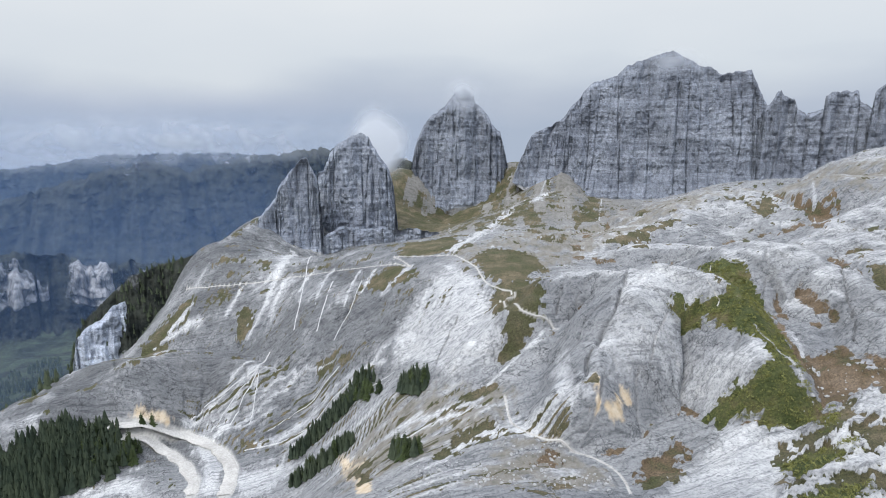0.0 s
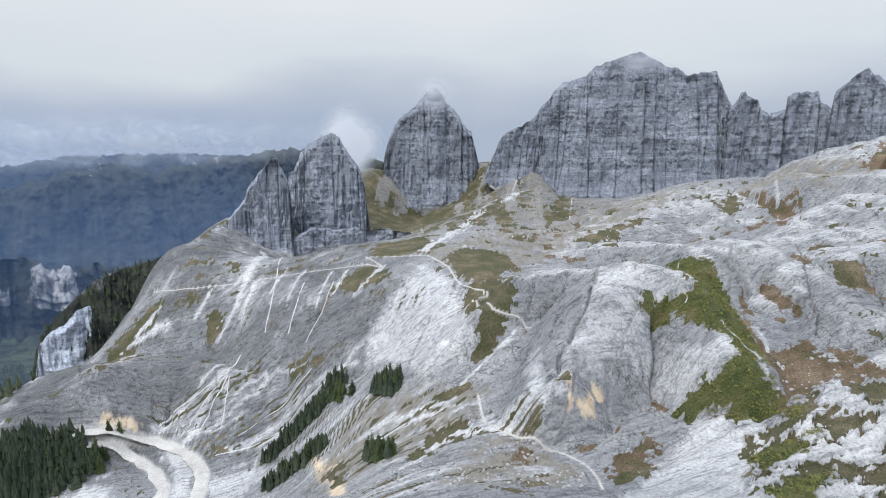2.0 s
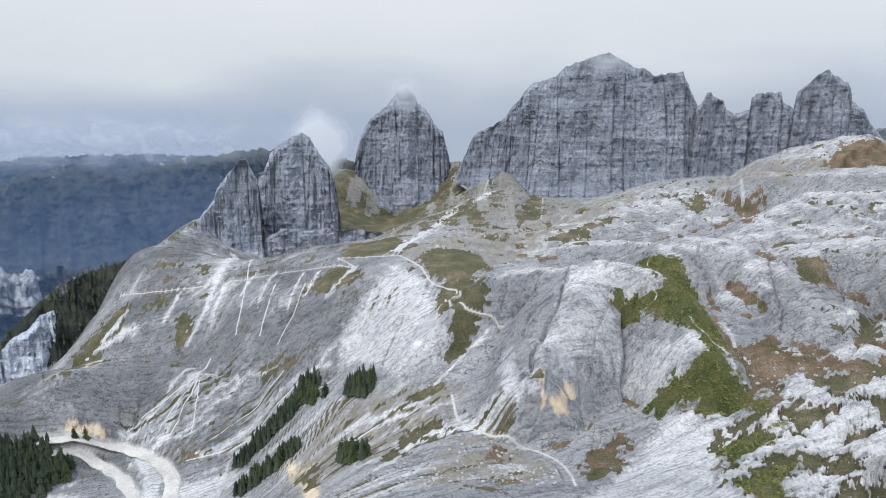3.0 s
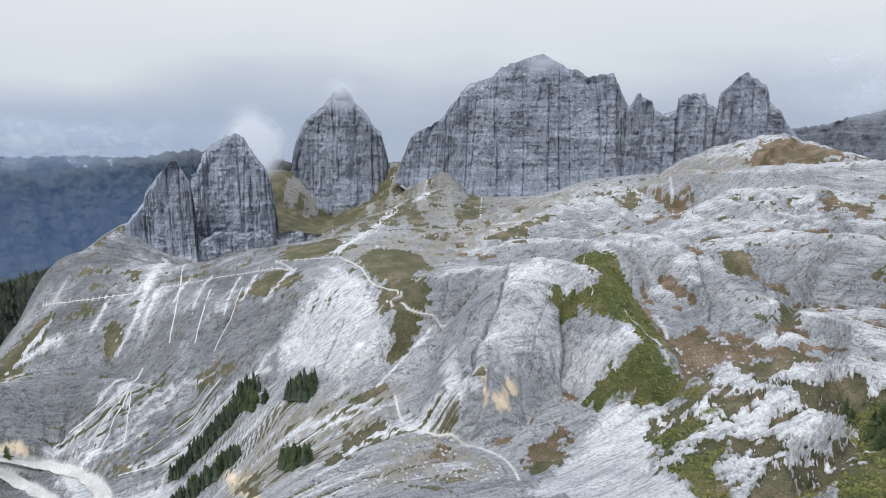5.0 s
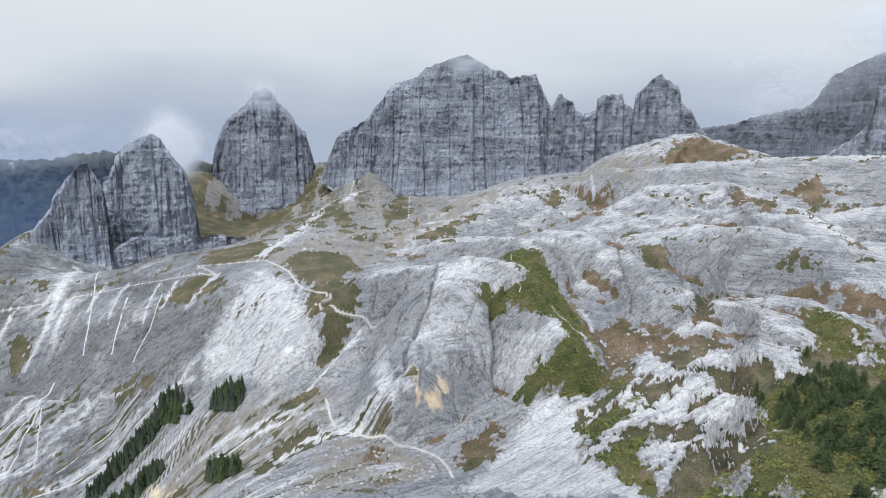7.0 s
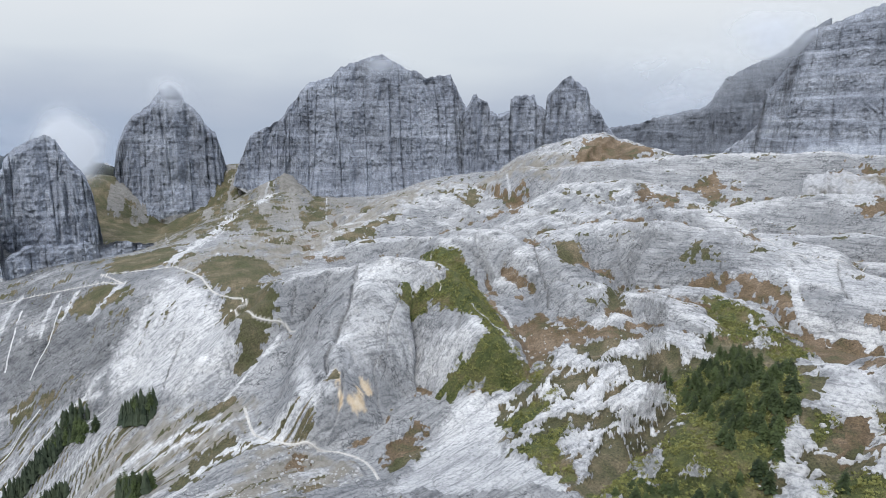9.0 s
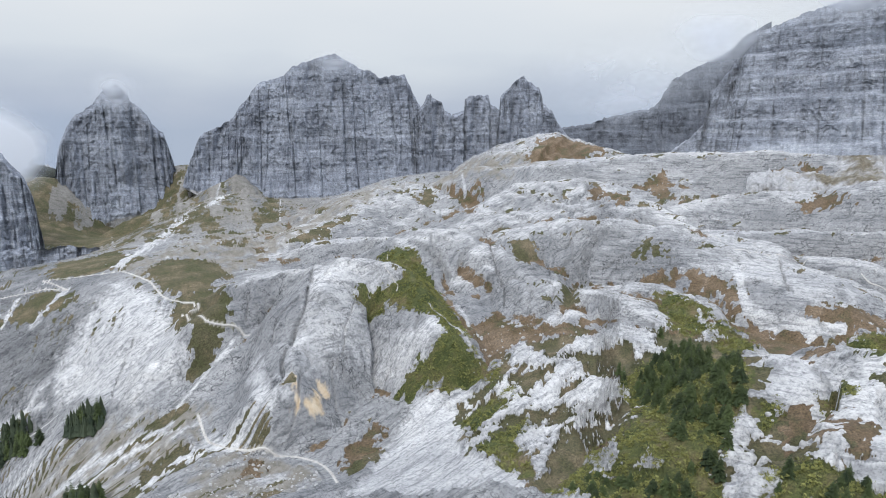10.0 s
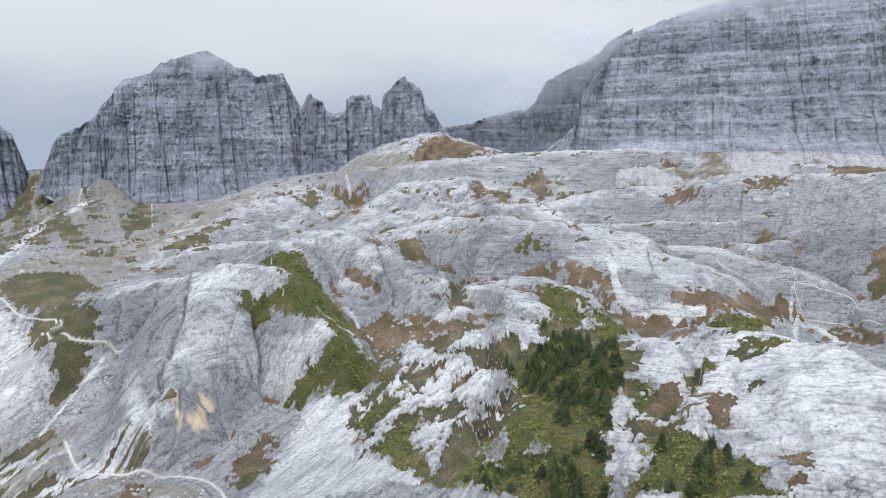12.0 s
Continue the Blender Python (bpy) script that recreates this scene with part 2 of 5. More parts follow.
def bedded(nt, scale, turn):
    """Stretched along the strike of the beds, which swings round in the east of the ground."""
    m = nt.nodes.new("ShaderNodeMix")
    m.data_type = "VECTOR"
    nt.links.new(attribute(nt, "east"), m.inputs[0])
    nt.links.new(mapping(nt, scale, (0, 0, turn)), m.inputs[4])
    nt.links.new(mapping(nt, (scale[0], scale[1] * 0.7, max(scale[1], scale[2]) * 1.2), (0, 0, turn + 72)), m.inputs[5])
    return m.outputs[1]


def warped(nt, scale, turn):
    """Mapped coordinates pushed about, so that joints run crooked."""
    n = texture(nt, mapping(nt), 0.07, 4, 0.6)
    v, s = nt.nodes.new("ShaderNodeVectorMath"), nt.nodes.new("ShaderNodeVectorMath")
    v.operation = "SCALE"
    v.inputs["Scale"].default_value = 1.3
    nt.links.new(n.outputs["Color"], v.inputs[0])
    nt.links.new(mapping(nt, scale, turn), s.inputs[0])
    nt.links.new(v.outputs[0], s.inputs[1])
    return s.outputs[0]


def mixed(nt, fac, a, b, blend="MIX"):
    m = nt.nodes.new("ShaderNodeMix")
    m.data_type, m.blend_type = "RGBA", blend
    for k, v in ((0, fac), (6, a), (7, b)):
        if isinstance(v, (int, float)):
            m.inputs[k].default_value = v
        elif isinstance(v, tuple):
            m.inputs[k].default_value = (*v, 1)
        else:
            nt.links.new(v, m.inputs[k])
    return m.outputs[2]


def maths(nt, op, a, b=None, clamp=False):
    m = nt.nodes.new("ShaderNodeMath")
    m.operation, m.use_clamp = op, clamp
    for k, v in ((0, a), (1, b)):
        if v is None:
            continue
        if isinstance(v, (int, float)):
            m.inputs[k].default_value = v
        else:
            nt.links.new(v, m.inputs[k])
    return m.outputs[0]


def relief_bump(nt, bsdf, pairs):
    """Chains bumps: (height, metres)."""
    last = None
    for h, d in pairs:
        b = nt.nodes.new("ShaderNodeBump")
        b.inputs["Strength"].default_value, b.inputs["Distance"].default_value = 1.0, d
        nt.links.new(h, b.inputs["Height"])
        if last:
            nt.links.new(last, b.inputs["Normal"])
        last = b.outputs[0]
    nt.links.new(last, bsdf.inputs["Normal"])


def attribute(nt, name):
    a = nt.nodes.new("ShaderNodeAttribute")
    a.attribute_name = name
    return a.outputs["Fac"]


def upward(nt):
    g, s = nt.nodes.new("ShaderNodeNewGeometry"), nt.nodes.new("ShaderNodeSeparateXYZ")
    nt.links.new(g.outputs["Normal"], s.inputs[0])
    return s.outputs["Z"]


def crag_rock(name, dark=1.0, banded=False):
    """Bedded grey limestone: thin beds, dark seeps down the faces, earth and turf on the ledges."""
    m, nt, b = shader(name)
    bed = texture(nt, mapping(nt, (0.004, 0.004, 0.16), (2, 1.5, 0)), 1.0, 10, 0.7)
    streak = texture(nt, mapping(nt, (0.075, 0.075, 0.008)), 1.0, 8, 0.7)
    mottle = texture(nt, mapping(nt), 0.016, 9, 0.68)
    fine = texture(nt, mapping(nt, (1, 1, 1.6)), 0.42, 7, 0.78)
    base = ramp(nt, bed.outputs[0], (0.36, (0.25, 0.276, 0.33)), (0.5, (0.305, 0.333, 0.39)), (0.64, (0.37, 0.4, 0.458)))
    if banded:
        base = ramp(nt, bed.outputs[0], (0.38, (0.235, 0.256, 0.298)), (0.48, (0.31, 0.335, 0.385)), (0.62, (0.4, 0.427, 0.478)))
    base = mixed(nt, 0.6, base, ramp(nt, streak.outputs[0], (0.34, (0.55, 0.56, 0.58)), (0.6, (1.12, 1.12, 1.12))), "MULTIPLY")
    base = mixed(nt, 0.6, base, ramp(nt, mottle.outputs[0], (0.32, (0.62, 0.63, 0.66)), (0.66, (1.35, 1.34, 1.3))), "MULTIPLY")
    base = mixed(nt, 0.55, base, ramp(nt, fine.outputs[0], (0.36, (0.5, 0.505, 0.52)), (0.5, (1, 1, 1)), (0.62, (1.35, 1.35, 1.35))), "MULTIPLY")
    for scale, width, deep in (((0.05, 0.05, 0.004), 0.006, 0.6), ((0.12, 0.12, 0.012), 0.01, 0.5), ((0.006, 0.006, 0.09), 0.012, 0.5), ((0.012, 0.012, 0.26), 0.016, 0.35), ((0.2, 0.2, 0.02), 0.012, 0.35), ((0.34, 0.34, 0.09), 0.02, 0.4)):
        n = texture(nt, mapping(nt, scale, (3, 2, 15)), 1.0, 4, 0.55)
        base = mixed(nt, deep, base, ramp(nt, maths(nt, "ABSOLUTE", maths(nt, "SUBTRACT", n.outputs[0], 0.5)), (0.0, (0.3, 0.31, 0.33)), (width, (1, 1, 1))), "MULTIPLY")
    lie = maths(nt, "ADD", upward(nt), maths(nt, "MULTIPLY", mottle.outputs[0], 0.8))
    turf = ramp(nt, lie, (1.08, (0, 0, 0)), (1.22, (1, 1, 1)))
    base = mixed(nt, turf, base, ramp(nt, fine.outputs[0], (0.35, (0.075, 0.066, 0.04)), (0.65, (0.19, 0.175, 0.14))))
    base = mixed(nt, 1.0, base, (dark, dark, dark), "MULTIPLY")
    nt.links.new(base, b.inputs["Base Color"])
    b.inputs["Roughness"].default_value = 0.9
    relief_bump(nt, b, [(bed.outputs[0], 0.8), (streak.outputs[0], 4.0), (fine.outputs[0], 1.6)])
    return m


def ground_rock():
    """Pale slabby limestone with turf, heath, scree and trodden gravel where the land carries them."""
    m, nt, b = shader("limestone_and_turf")
    grain_ = texture(nt, mapping(nt), 0.8, 8, 0.72)
    fine = texture(nt, mapping(nt), 0.25, 8, 0.7)
    mid = texture(nt, mapping(nt), 0.07, 6, 0.62)
    wide = texture(nt, mapping(nt), 0.012, 6, 0.6)
    slab = texture(nt, bedded(nt, (0.012, 0.1, 0.05), -17), 1.0, 8, 0.66)
    thin = texture(nt, bedded(nt, (0.05, 0.6, 0.3), -17), 1.0, 6, 0.65)
    rock = ramp(nt, slab.outputs[0], (0.36, (0.214, 0.217, 0.224)), (0.5, (0.261, 0.264, 0.267)), (0.64, (0.303, 0.304, 0.305)))
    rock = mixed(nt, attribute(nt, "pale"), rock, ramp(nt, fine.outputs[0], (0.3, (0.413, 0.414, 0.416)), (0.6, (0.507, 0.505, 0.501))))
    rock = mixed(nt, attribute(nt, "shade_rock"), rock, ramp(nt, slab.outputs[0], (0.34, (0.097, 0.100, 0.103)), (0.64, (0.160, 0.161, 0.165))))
    # Steep faces show the beds edge on, with upright joints; darker tone paints shade.
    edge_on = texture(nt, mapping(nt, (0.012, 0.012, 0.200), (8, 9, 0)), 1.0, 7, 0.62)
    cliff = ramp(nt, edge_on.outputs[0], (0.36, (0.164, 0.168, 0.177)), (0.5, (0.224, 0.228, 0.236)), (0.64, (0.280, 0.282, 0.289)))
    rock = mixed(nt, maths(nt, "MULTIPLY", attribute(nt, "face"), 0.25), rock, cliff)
    rock = mixed(nt, 0.7, rock, ramp(nt, wide.outputs[0], (0.36, (0.72, 0.735, 0.76)), (0.62, (1.12, 1.12, 1.11))), "MULTIPLY")
    rock = mixed(nt, 0.6, rock, ramp(nt, mid.outputs[0], (0.34, (0.66, 0.67, 0.69)), (0.56, (1.08, 1.08, 1.08))), "MULTIPLY")
    rock = mixed(nt, 0.75, rock, ramp(nt, thin.outputs[0], (0.38, (0.45, 0.46, 0.48)), (0.5, (1.05, 1.05, 1.05))), "MULTIPLY")
    rock = mixed(nt, 0.65, rock, ramp(nt, grain_.outputs[0], (0.36, (0.36, 0.37, 0.39)), (0.49, (1, 1, 1)), (0.66, (1.3, 1.3, 1.29))), "MULTIPLY")
    rock = mixed(nt, maths(nt, "MULTIPLY", attribute(nt, "ochre"), 0.9), rock, ramp(nt, fine.outputs[0], (0.3, (0.45, 0.33, 0.2)), (0.65, (0.66, 0.56, 0.42))))
    # Joints: a few long ones, and short ones that come and go.
    for scale, turn, width, deep, low in (((0.03, 0.075, 0.05), (10, 20, 35), 0.014, 0.85, 0.42), ((0.1, 0.22, 0.16), (25, 10, 60), 0.03, 0.75, 0.5), ((0.3, 0.5, 0.45), (5, 30, 15), 0.06, 0.55, 0.5)):
        joint = texture(nt, warped(nt, scale, turn), 1.0, 2, 0.5, "ShaderNodeTexVoronoi")
        joint.feature = "DISTANCE_TO_EDGE"
        there = ramp(nt, mid.outputs[0], (low, (0, 0, 0)), (low + 0.08, (1, 1, 1)))
        rock = mixed(nt, maths(nt, "MULTIPLY", maths(nt, "MULTIPLY", there, deep), maths(nt, "SUBTRACT", 1.0, maths(nt, "MULTIPLY", attribute(nt, "pale"), 0.6))), rock, ramp(nt, joint.outputs[0], (0.0, (0.2, 0.205, 0.22)), (width, (1, 1, 1))), "MULTIPLY")
    earth = ramp(nt, fine.outputs[0], (0.3, (0.105, 0.094, 0.075)), (0.65, (0.240, 0.225, 0.195)))
    rock = mixed(nt, attribute(nt, "earth"), rock, earth)
    tuft = texture(nt, mapping(nt), 1.3, 6, 0.78)
    turf = ramp(nt, mid.outputs[0], (0.38, (0.054, 0.056, 0.026)), (0.52, (0.078, 0.071, 0.041)), (0.64, (0.133, 0.109, 0.071)))
    heath = ramp(nt, mid.outputs[0], (0.36, (0.066, 0.063, 0.032)), (0.48, (0.102, 0.074, 0.046)), (0.64, (0.157, 0.118, 0.083)))
    green = ramp(nt, mid.outputs[0], (0.36, (0.035, 0.046, 0.014)), (0.5, (0.066, 0.074, 0.026)), (0.6, (0.094, 0.085, 0.039)), (0.7, (0.125, 0.098, 0.058)))
    blades = ramp(nt, tuft.outputs[0], (0.34, (0.3, 0.31, 0.28)), (0.5, (1, 1, 1)), (0.68, (1.9, 1.85, 1.7)))
    for key, growth in (("heath", heath), ("turf", turf), ("green", green)):
        growth = mixed(nt, 0.9, growth, blades, "MULTIPLY")
        edge = maths(nt, "ADD", attribute(nt, key), maths(nt, "MULTIPLY", maths(nt, "SUBTRACT", fine.outputs[0], 0.5), 1.5))
        rock = mixed(nt, ramp(nt, edge, (0.42, (0, 0, 0)), (0.54, (1, 1, 1))), rock, growth)
    wood = ramp(nt, fine.outputs[0], (0.35, (0.012, 0.02, 0.012)), (0.65, (0.045, 0.055, 0.03)))
    wood = mixed(nt, 0.85, wood, ramp(nt, texture(nt, mapping(nt), 0.03, 6, 0.7).outputs[0], (0.4, (0.35, 0.38, 0.42)), (0.6, (1.8, 1.7, 1.6))), "MULTIPLY")
    rock = mixed(nt, attribute(nt, "forest"), rock, wood)
    rock = mixed(nt, attribute(nt, "gravel"), rock, ramp(nt, fine.outputs[0], (0.3, (0.42, 0.405, 0.37)), (0.65, (0.6, 0.585, 0.55))))
    nt.links.new(rock, b.inputs["Base Color"])
    b.inputs["Roughness"].default_value = 0.92
    relief_bump(nt, b, [(slab.outputs[0], 1.6), (thin.outputs[0], 0.5), (fine.outputs[0], 1.0), (grain_.outputs[0], 0.5)])
    return m


def forest_floor(name):
    """Dark woods with pale cliffs and slides where the mountain is steep."""
    m, nt, b = shader(name)
    n = texture(nt, mapping(nt), 0.035, 10, 0.8)
    w = texture(nt, mapping(nt, (0.006, 0.006, 0.002)), 1.0, 7, 0.65)
    col = ramp(nt, n.outputs[0], (0.4, (0.006, 0.009, 0.009)), (0.6, (0.045, 0.05, 0.04)))
    rock = ramp(nt, maths(nt, "ADD", attribute(nt, "scar"), maths(nt, "MULTIPLY", maths(nt, "SUBTRACT", w.outputs[0], 0.5), 1.6)), (0.49, (0, 0, 0)), (0.56, (1, 1, 1)))
    grooves = texture(nt, mapping(nt, (0.05, 0.05, 0.007)), 1.0, 7, 0.7)
    col = mixed(nt, rock, col, ramp(nt, grooves.outputs[0], (0.36, (0.05, 0.054, 0.06)), (0.6, (0.36, 0.365, 0.38))))
    nt.links.new(col, b.inputs["Base Color"])
    b.inputs["Roughness"].default_value = 0.95
    relief_bump(nt, b, [(n.outputs[0], 5.0)])
    return m


def vapour(name, colour, thick, low, high, size):
    """Thin cloud: more is seen through it towards its ragged edge."""
    m, nt, b = shader(name)
    nt.nodes.remove(b)
    n = texture(nt, mapping(nt, (1, 1, 1.6)), size, 3, 0.5)
    dens = maths(nt, "MULTIPLY", attribute(nt, "soft"), ramp(nt, maths(nt, "ADD", n.outputs[0], maths(nt, "MULTIPLY", attribute(nt, "soft"), 0.35)), (low, (0, 0, 0)), (high, (1, 1, 1))))
    dens = maths(nt, "MULTIPLY", dens, thick, True)
    clear, lit, thru, both, mix = (nt.nodes.new("ShaderNode" + k) for k in ("BsdfTransparent", "BsdfDiffuse", "BsdfTranslucent", "MixShader", "MixShader"))
    lit.inputs[0].default_value = thru.inputs[0].default_value = (*colour, 1)
    both.inputs[0].default_value = 0.5
    nt.links.new(lit.outputs[0], both.inputs[1])
    nt.links.new(thru.outputs[0], both.inputs[2])
    nt.links.new(dens, mix.inputs[0])
    nt.links.new(clear.outputs[0], mix.inputs[1])
    nt.links.new(both.outputs[0], mix.inputs[2])
    nt.links.new(mix.outputs[0], nt.nodes["Material Output"].inputs[0])
    return m


# Brighter copy for towers and cliff band: their light is put into the colour.
CRAG_LIT = crag_rock("lit_grey_limestone", 1.05)
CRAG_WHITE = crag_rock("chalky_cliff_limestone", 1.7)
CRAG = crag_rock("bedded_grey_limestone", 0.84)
# Far wall: the same rock at half the tone of CRAG.
CRAG_DARK = crag_rock("dark_grey_limestone", 0.42)
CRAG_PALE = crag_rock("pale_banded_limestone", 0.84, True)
GROUND = ground_rock()
FOREST = forest_floor("far_forest")
CLOUD = vapour("cloud", (0.74, 0.77, 0.82), 0.95, 0.38, 0.95, 0.016)
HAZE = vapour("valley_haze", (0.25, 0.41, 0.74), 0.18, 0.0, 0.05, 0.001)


def gravel():
    m, nt, b = shader("pale_gravel")
    n, w = texture(nt, mapping(nt), 0.8, 8, 0.7), texture(nt, mapping(nt), 0.07, 4, 0.6)
    col = ramp(nt, n.outputs[0], (0.3, (0.3, 0.29, 0.27)), (0.65, (0.48, 0.465, 0.44)))
    col = mixed(nt, 0.7, col, ramp(nt, w.outputs[0], (0.35, (0.7, 0.7, 0.7)), (0.6, (1.1, 1.1, 1.1))), "MULTIPLY")
    nt.links.new(col, b.inputs["Base Color"])
    b.inputs["Roughness"].default_value = 0.95
    relief_bump(nt, b, [(n.outputs[0], 0.15)])
    return m


GRAVEL = gravel()


def scree():
    """Grey-brown debris with thin turf below the cliffs."""
    m, nt, b = shader("scree")
    n, w = texture(nt, mapping(nt), 0.3, 8, 0.72), texture(nt, mapping(nt, (0.03, 0.03, 0.012)), 1.0, 6, 0.6)
    col = ramp(nt, n.outputs[0], (0.32, (0.2, 0.203, 0.21)), (0.66, (0.4, 0.405, 0.413)))
    grass = ramp(nt, n.outputs[0], (0.32, (0.075, 0.066, 0.046)), (0.66, (0.18, 0.158, 0.12)))
    col = mixed(nt, ramp(nt, w.outputs[0], (0.52, (0, 0, 0)), (0.64, (1, 1, 1))), col, grass)
    nt.links.new(col, b.inputs["Base Color"])
    b.inputs["Roughness"].default_value = 0.95
    relief_bump(nt, b, [(n.outputs[0], 1.5)])
    return m


SCREE = scree()
SCREE_WHITE, _nt, _b = shader("fresh_white_debris")
_n = texture(_nt, mapping(_nt), 0.9, 8, 0.75)
_nt.links.new(ramp(_nt, _n.outputs[0], (0.34, (0.26, 0.26, 0.265)), (0.62, (0.56, 0.56, 0.558))), _b.inputs["Base Color"])
_b.inputs["Roughness"].default_value = 0.95


# ---- ground ----
def sheet(name, x, y, z, material, wrap=False):
    """A grid of points as one smooth mesh."""
    rows, cols = x.shape
    me = bpy.data.meshes.new(name)
    me.vertices.add(rows * cols)
    me.vertices.foreach_set("co", np.stack([x, y, z], -1).astype(np.float32).ravel())
    i = np.arange(rows * cols).reshape(rows, cols)
    a, b, c, d = i[:-1, :-1], i[:-1, 1:], i[1:, 1:], i[1:, :-1]
    if wrap:
        j = np.roll(i, -1, 1)
        a, b, c, d = i[:-1], j[:-1], j[1:], i[1:]
    quads = np.stack([a, b, c, d], -1).reshape(-1, 4).astype(np.int32)
    me.loops.add(quads.size)
    me.loops.foreach_set("vertex_index", quads.ravel())
    me.polygons.add(len(quads))
    me.polygons.foreach_set("loop_start", np.arange(0, quads.size, 4, dtype=np.int32))
    me.polygons.foreach_set("use_smooth", np.ones(len(quads), bool))
    me.update(calc_edges=True)
    me.materials.append(material)
    return new(name, me)


def trace(points, x, y):
    """Distance from a line drawn over the plan, in half widths: points are (x, y, half width)."""
    best = np.full(x.shape, 9.0)
    for (ax, ay, aw), (bx, by, bw) in zip(points, points[1:] or points):
        reach = 2.6 * max(aw, bw)
        near = (x > min(ax, bx) - reach) & (x < max(ax, bx) + reach) & (y > min(ay, by) - reach) & (y < max(ay, by) + reach)
        px, py = x[near], y[near]
        dx, dy = bx - ax, by - ay
        t = np.clip(((px - ax) * dx + (py - ay) * dy) / (dx * dx + dy * dy + 1e-9), 0, 1)
        best[near] = np.minimum(best[near], np.hypot(px - ax - t * dx, py - ay - t * dy) / (aw + t * (bw - aw)))
    return best


def patches(strokes, x, y, rough=0.5, size=14.0):
    wob = 1 + rough * layers(x / size, y / size, octaves=4) * 2
    total = np.zeros_like(x)
    for s in strokes:
        total = np.maximum(total, 1 - smooth(0.5, 1.5, trace(s, x, y) * wob))
    return total


# What covers the land: outlines over the plan (x, y).
GREEN = []    # green dwarf scrub
GREEN += [[(146.9, 355.7), (159.7, 346.1), (167.1, 341.5), (166.6, 330.5), (165.5, 320.8), (160.7, 293.3), (157.4, 271.9), (144.0, 240.7), (147.1, 235.5), (151.1, 225.2), (138.8, 210.6), (136.4, 227.1), (128.4, 225.5), (123.9, 232.7), (120.0, 236.1), (113.9, 240.6), (111.8, 246.9), (117.2, 247.6), (125.0, 243.3), (132.0, 244.2), (137.3, 251.9), (136.9, 263.8), (130.2, 275.5), (122.9, 286.9), (112.0, 289.0), (104.9, 287.5), (110.9, 293.7), (121.7, 295.0), (130.8, 294.0), (137.5, 290.9), (137.3, 297.5)]]
GREEN += [[(122.7, 203.7), (132.2, 204.4), (141.0, 199.5), (138.9, 194.4), (128.5, 190.4), (119.4, 187.8), (114.0, 195.3)]]
GREEN += [[(106.5, 170.7), (114.0, 173.8), (129.7, 177.6), (127.2, 170.6), (116.0, 162.9), (110.4, 147.2), (105.7, 148.0), (103.8, 154.5), (106.5, 162.0)]]
GREEN += [[(266.4, 245.0), (273.3, 240.4), (271.8, 220.2), (273.6, 205.8), (267.8, 185.2), (257.3, 172.8), (241.3, 177.4), (253.0, 196.9), (242.7, 199.4), (239.9, 206.4), (256.9, 229.6)]]
GREEN += [[(185.0, 183.5), (203.6, 182.7), (240.7, 187.0), (190.6, 133.7), (172.5, 119.1), (160.0, 114.0), (147.6, 107.6), (123.8, 86.0), (107.1, 134.5), (121.2, 137.8), (137.1, 147.3), (144.8, 144.2), (168.8, 156.4), (172.0, 171.8)]]
GREEN += [[(137.7, 85.4), (144.2, 81.4), (145.5, 72.8), (144.1, 62.1), (136.6, 53.6), (134.8, 49.3), (124.5, 82.4), (130.7, 83.8)]]
GREEN += [[(202.9, 95.1), (208.7, 87.0), (209.7, 82.1), (199.2, 87.8)]]
GREEN += [[(300.4, 157.5), (316.3, 152.7), (332.9, 142.4), (211.1, 93.6), (211.8, 103.6)]]
GREEN += [[(192.0, 109.3), (191.1, 100.1), (188.1, 92.8), (180.6, 94.2)]]
GREEN += [[(172.0, 116.4), (182.0, 114.6), (176.5, 108.7), (167.1, 108.4), (167.6, 113.1)]]
TURF = []    # olive turf
TURF += [[(35.3, 396.8), (54.0, 401.1), (52.8, 334.1), (51.6, 320.5), (46.2, 315.5), (34.7, 302.4), (31.8, 307.7), (32.4, 315.2), (30.8, 325.6), (29.8, 380.3)]]
TURF += [[(-84.9, 743.7), (-87.3, 829.0), (-73.5, 883.1), (-52.5, 894.4), (-53.5, 838.5), (-36.6, 801.3), (-2.6, 849.4), (13.4, 883.9), (52.0, 885.4), (84.5, 895.4), (100.8, 886.2), (84.0, 856.1), (50.9, 818.0), (21.6, 703.4), (-0.1, 699.7), (-59.2, 740.3)]]
TURF += [[(-41.4, 493.1), (-30.3, 535.9), (8.5, 543.2), (23.1, 488.6), (7.4, 471.5)]]
TURF += [[(19.4, 450.7), (37.4, 474.1), (64.9, 455.6), (67.6, 418.6), (53.8, 399.5), (35.2, 395.4), (25.8, 421.0)]]
TURF += [[(-59.0, 452.1), (-40.0, 475.3), (-21.9, 457.5), (-17.2, 442.1), (-33.5, 443.2), (-49.8, 442.7)]]
TURF += [[(-162.1, 467.7), (-159.2, 490.1), (-148.5, 487.7), (-147.3, 461.9)]]
TURF += [[(-85.5, 408.9), (-69.8, 409.3), (-65.8, 397.4), (-77.8, 397.7)]]
TURF += [[(-215.6, 412.2), (-233.4, 480.1), (-222.0, 498.0), (-211.6, 508.7), (-202.0, 501.8), (-209.4, 477.3), (-212.1, 442.4)]]
TURF += [[(-5.1, 231.0), (4.1, 247.7), (16.5, 256.4), (26.6, 260.0), (19.5, 246.5), (3.9, 236.5), (-9.5, 228.8)]]
TURF += [[(4.7, 287.4), (18.3, 287.2), (27.7, 286.5), (23.1, 279.0), (9.8, 276.9)]]
TURF += [[(-46.3, 274.8), (-35.2, 273.3), (-28.9, 241.8), (-36.4, 243.5)]]
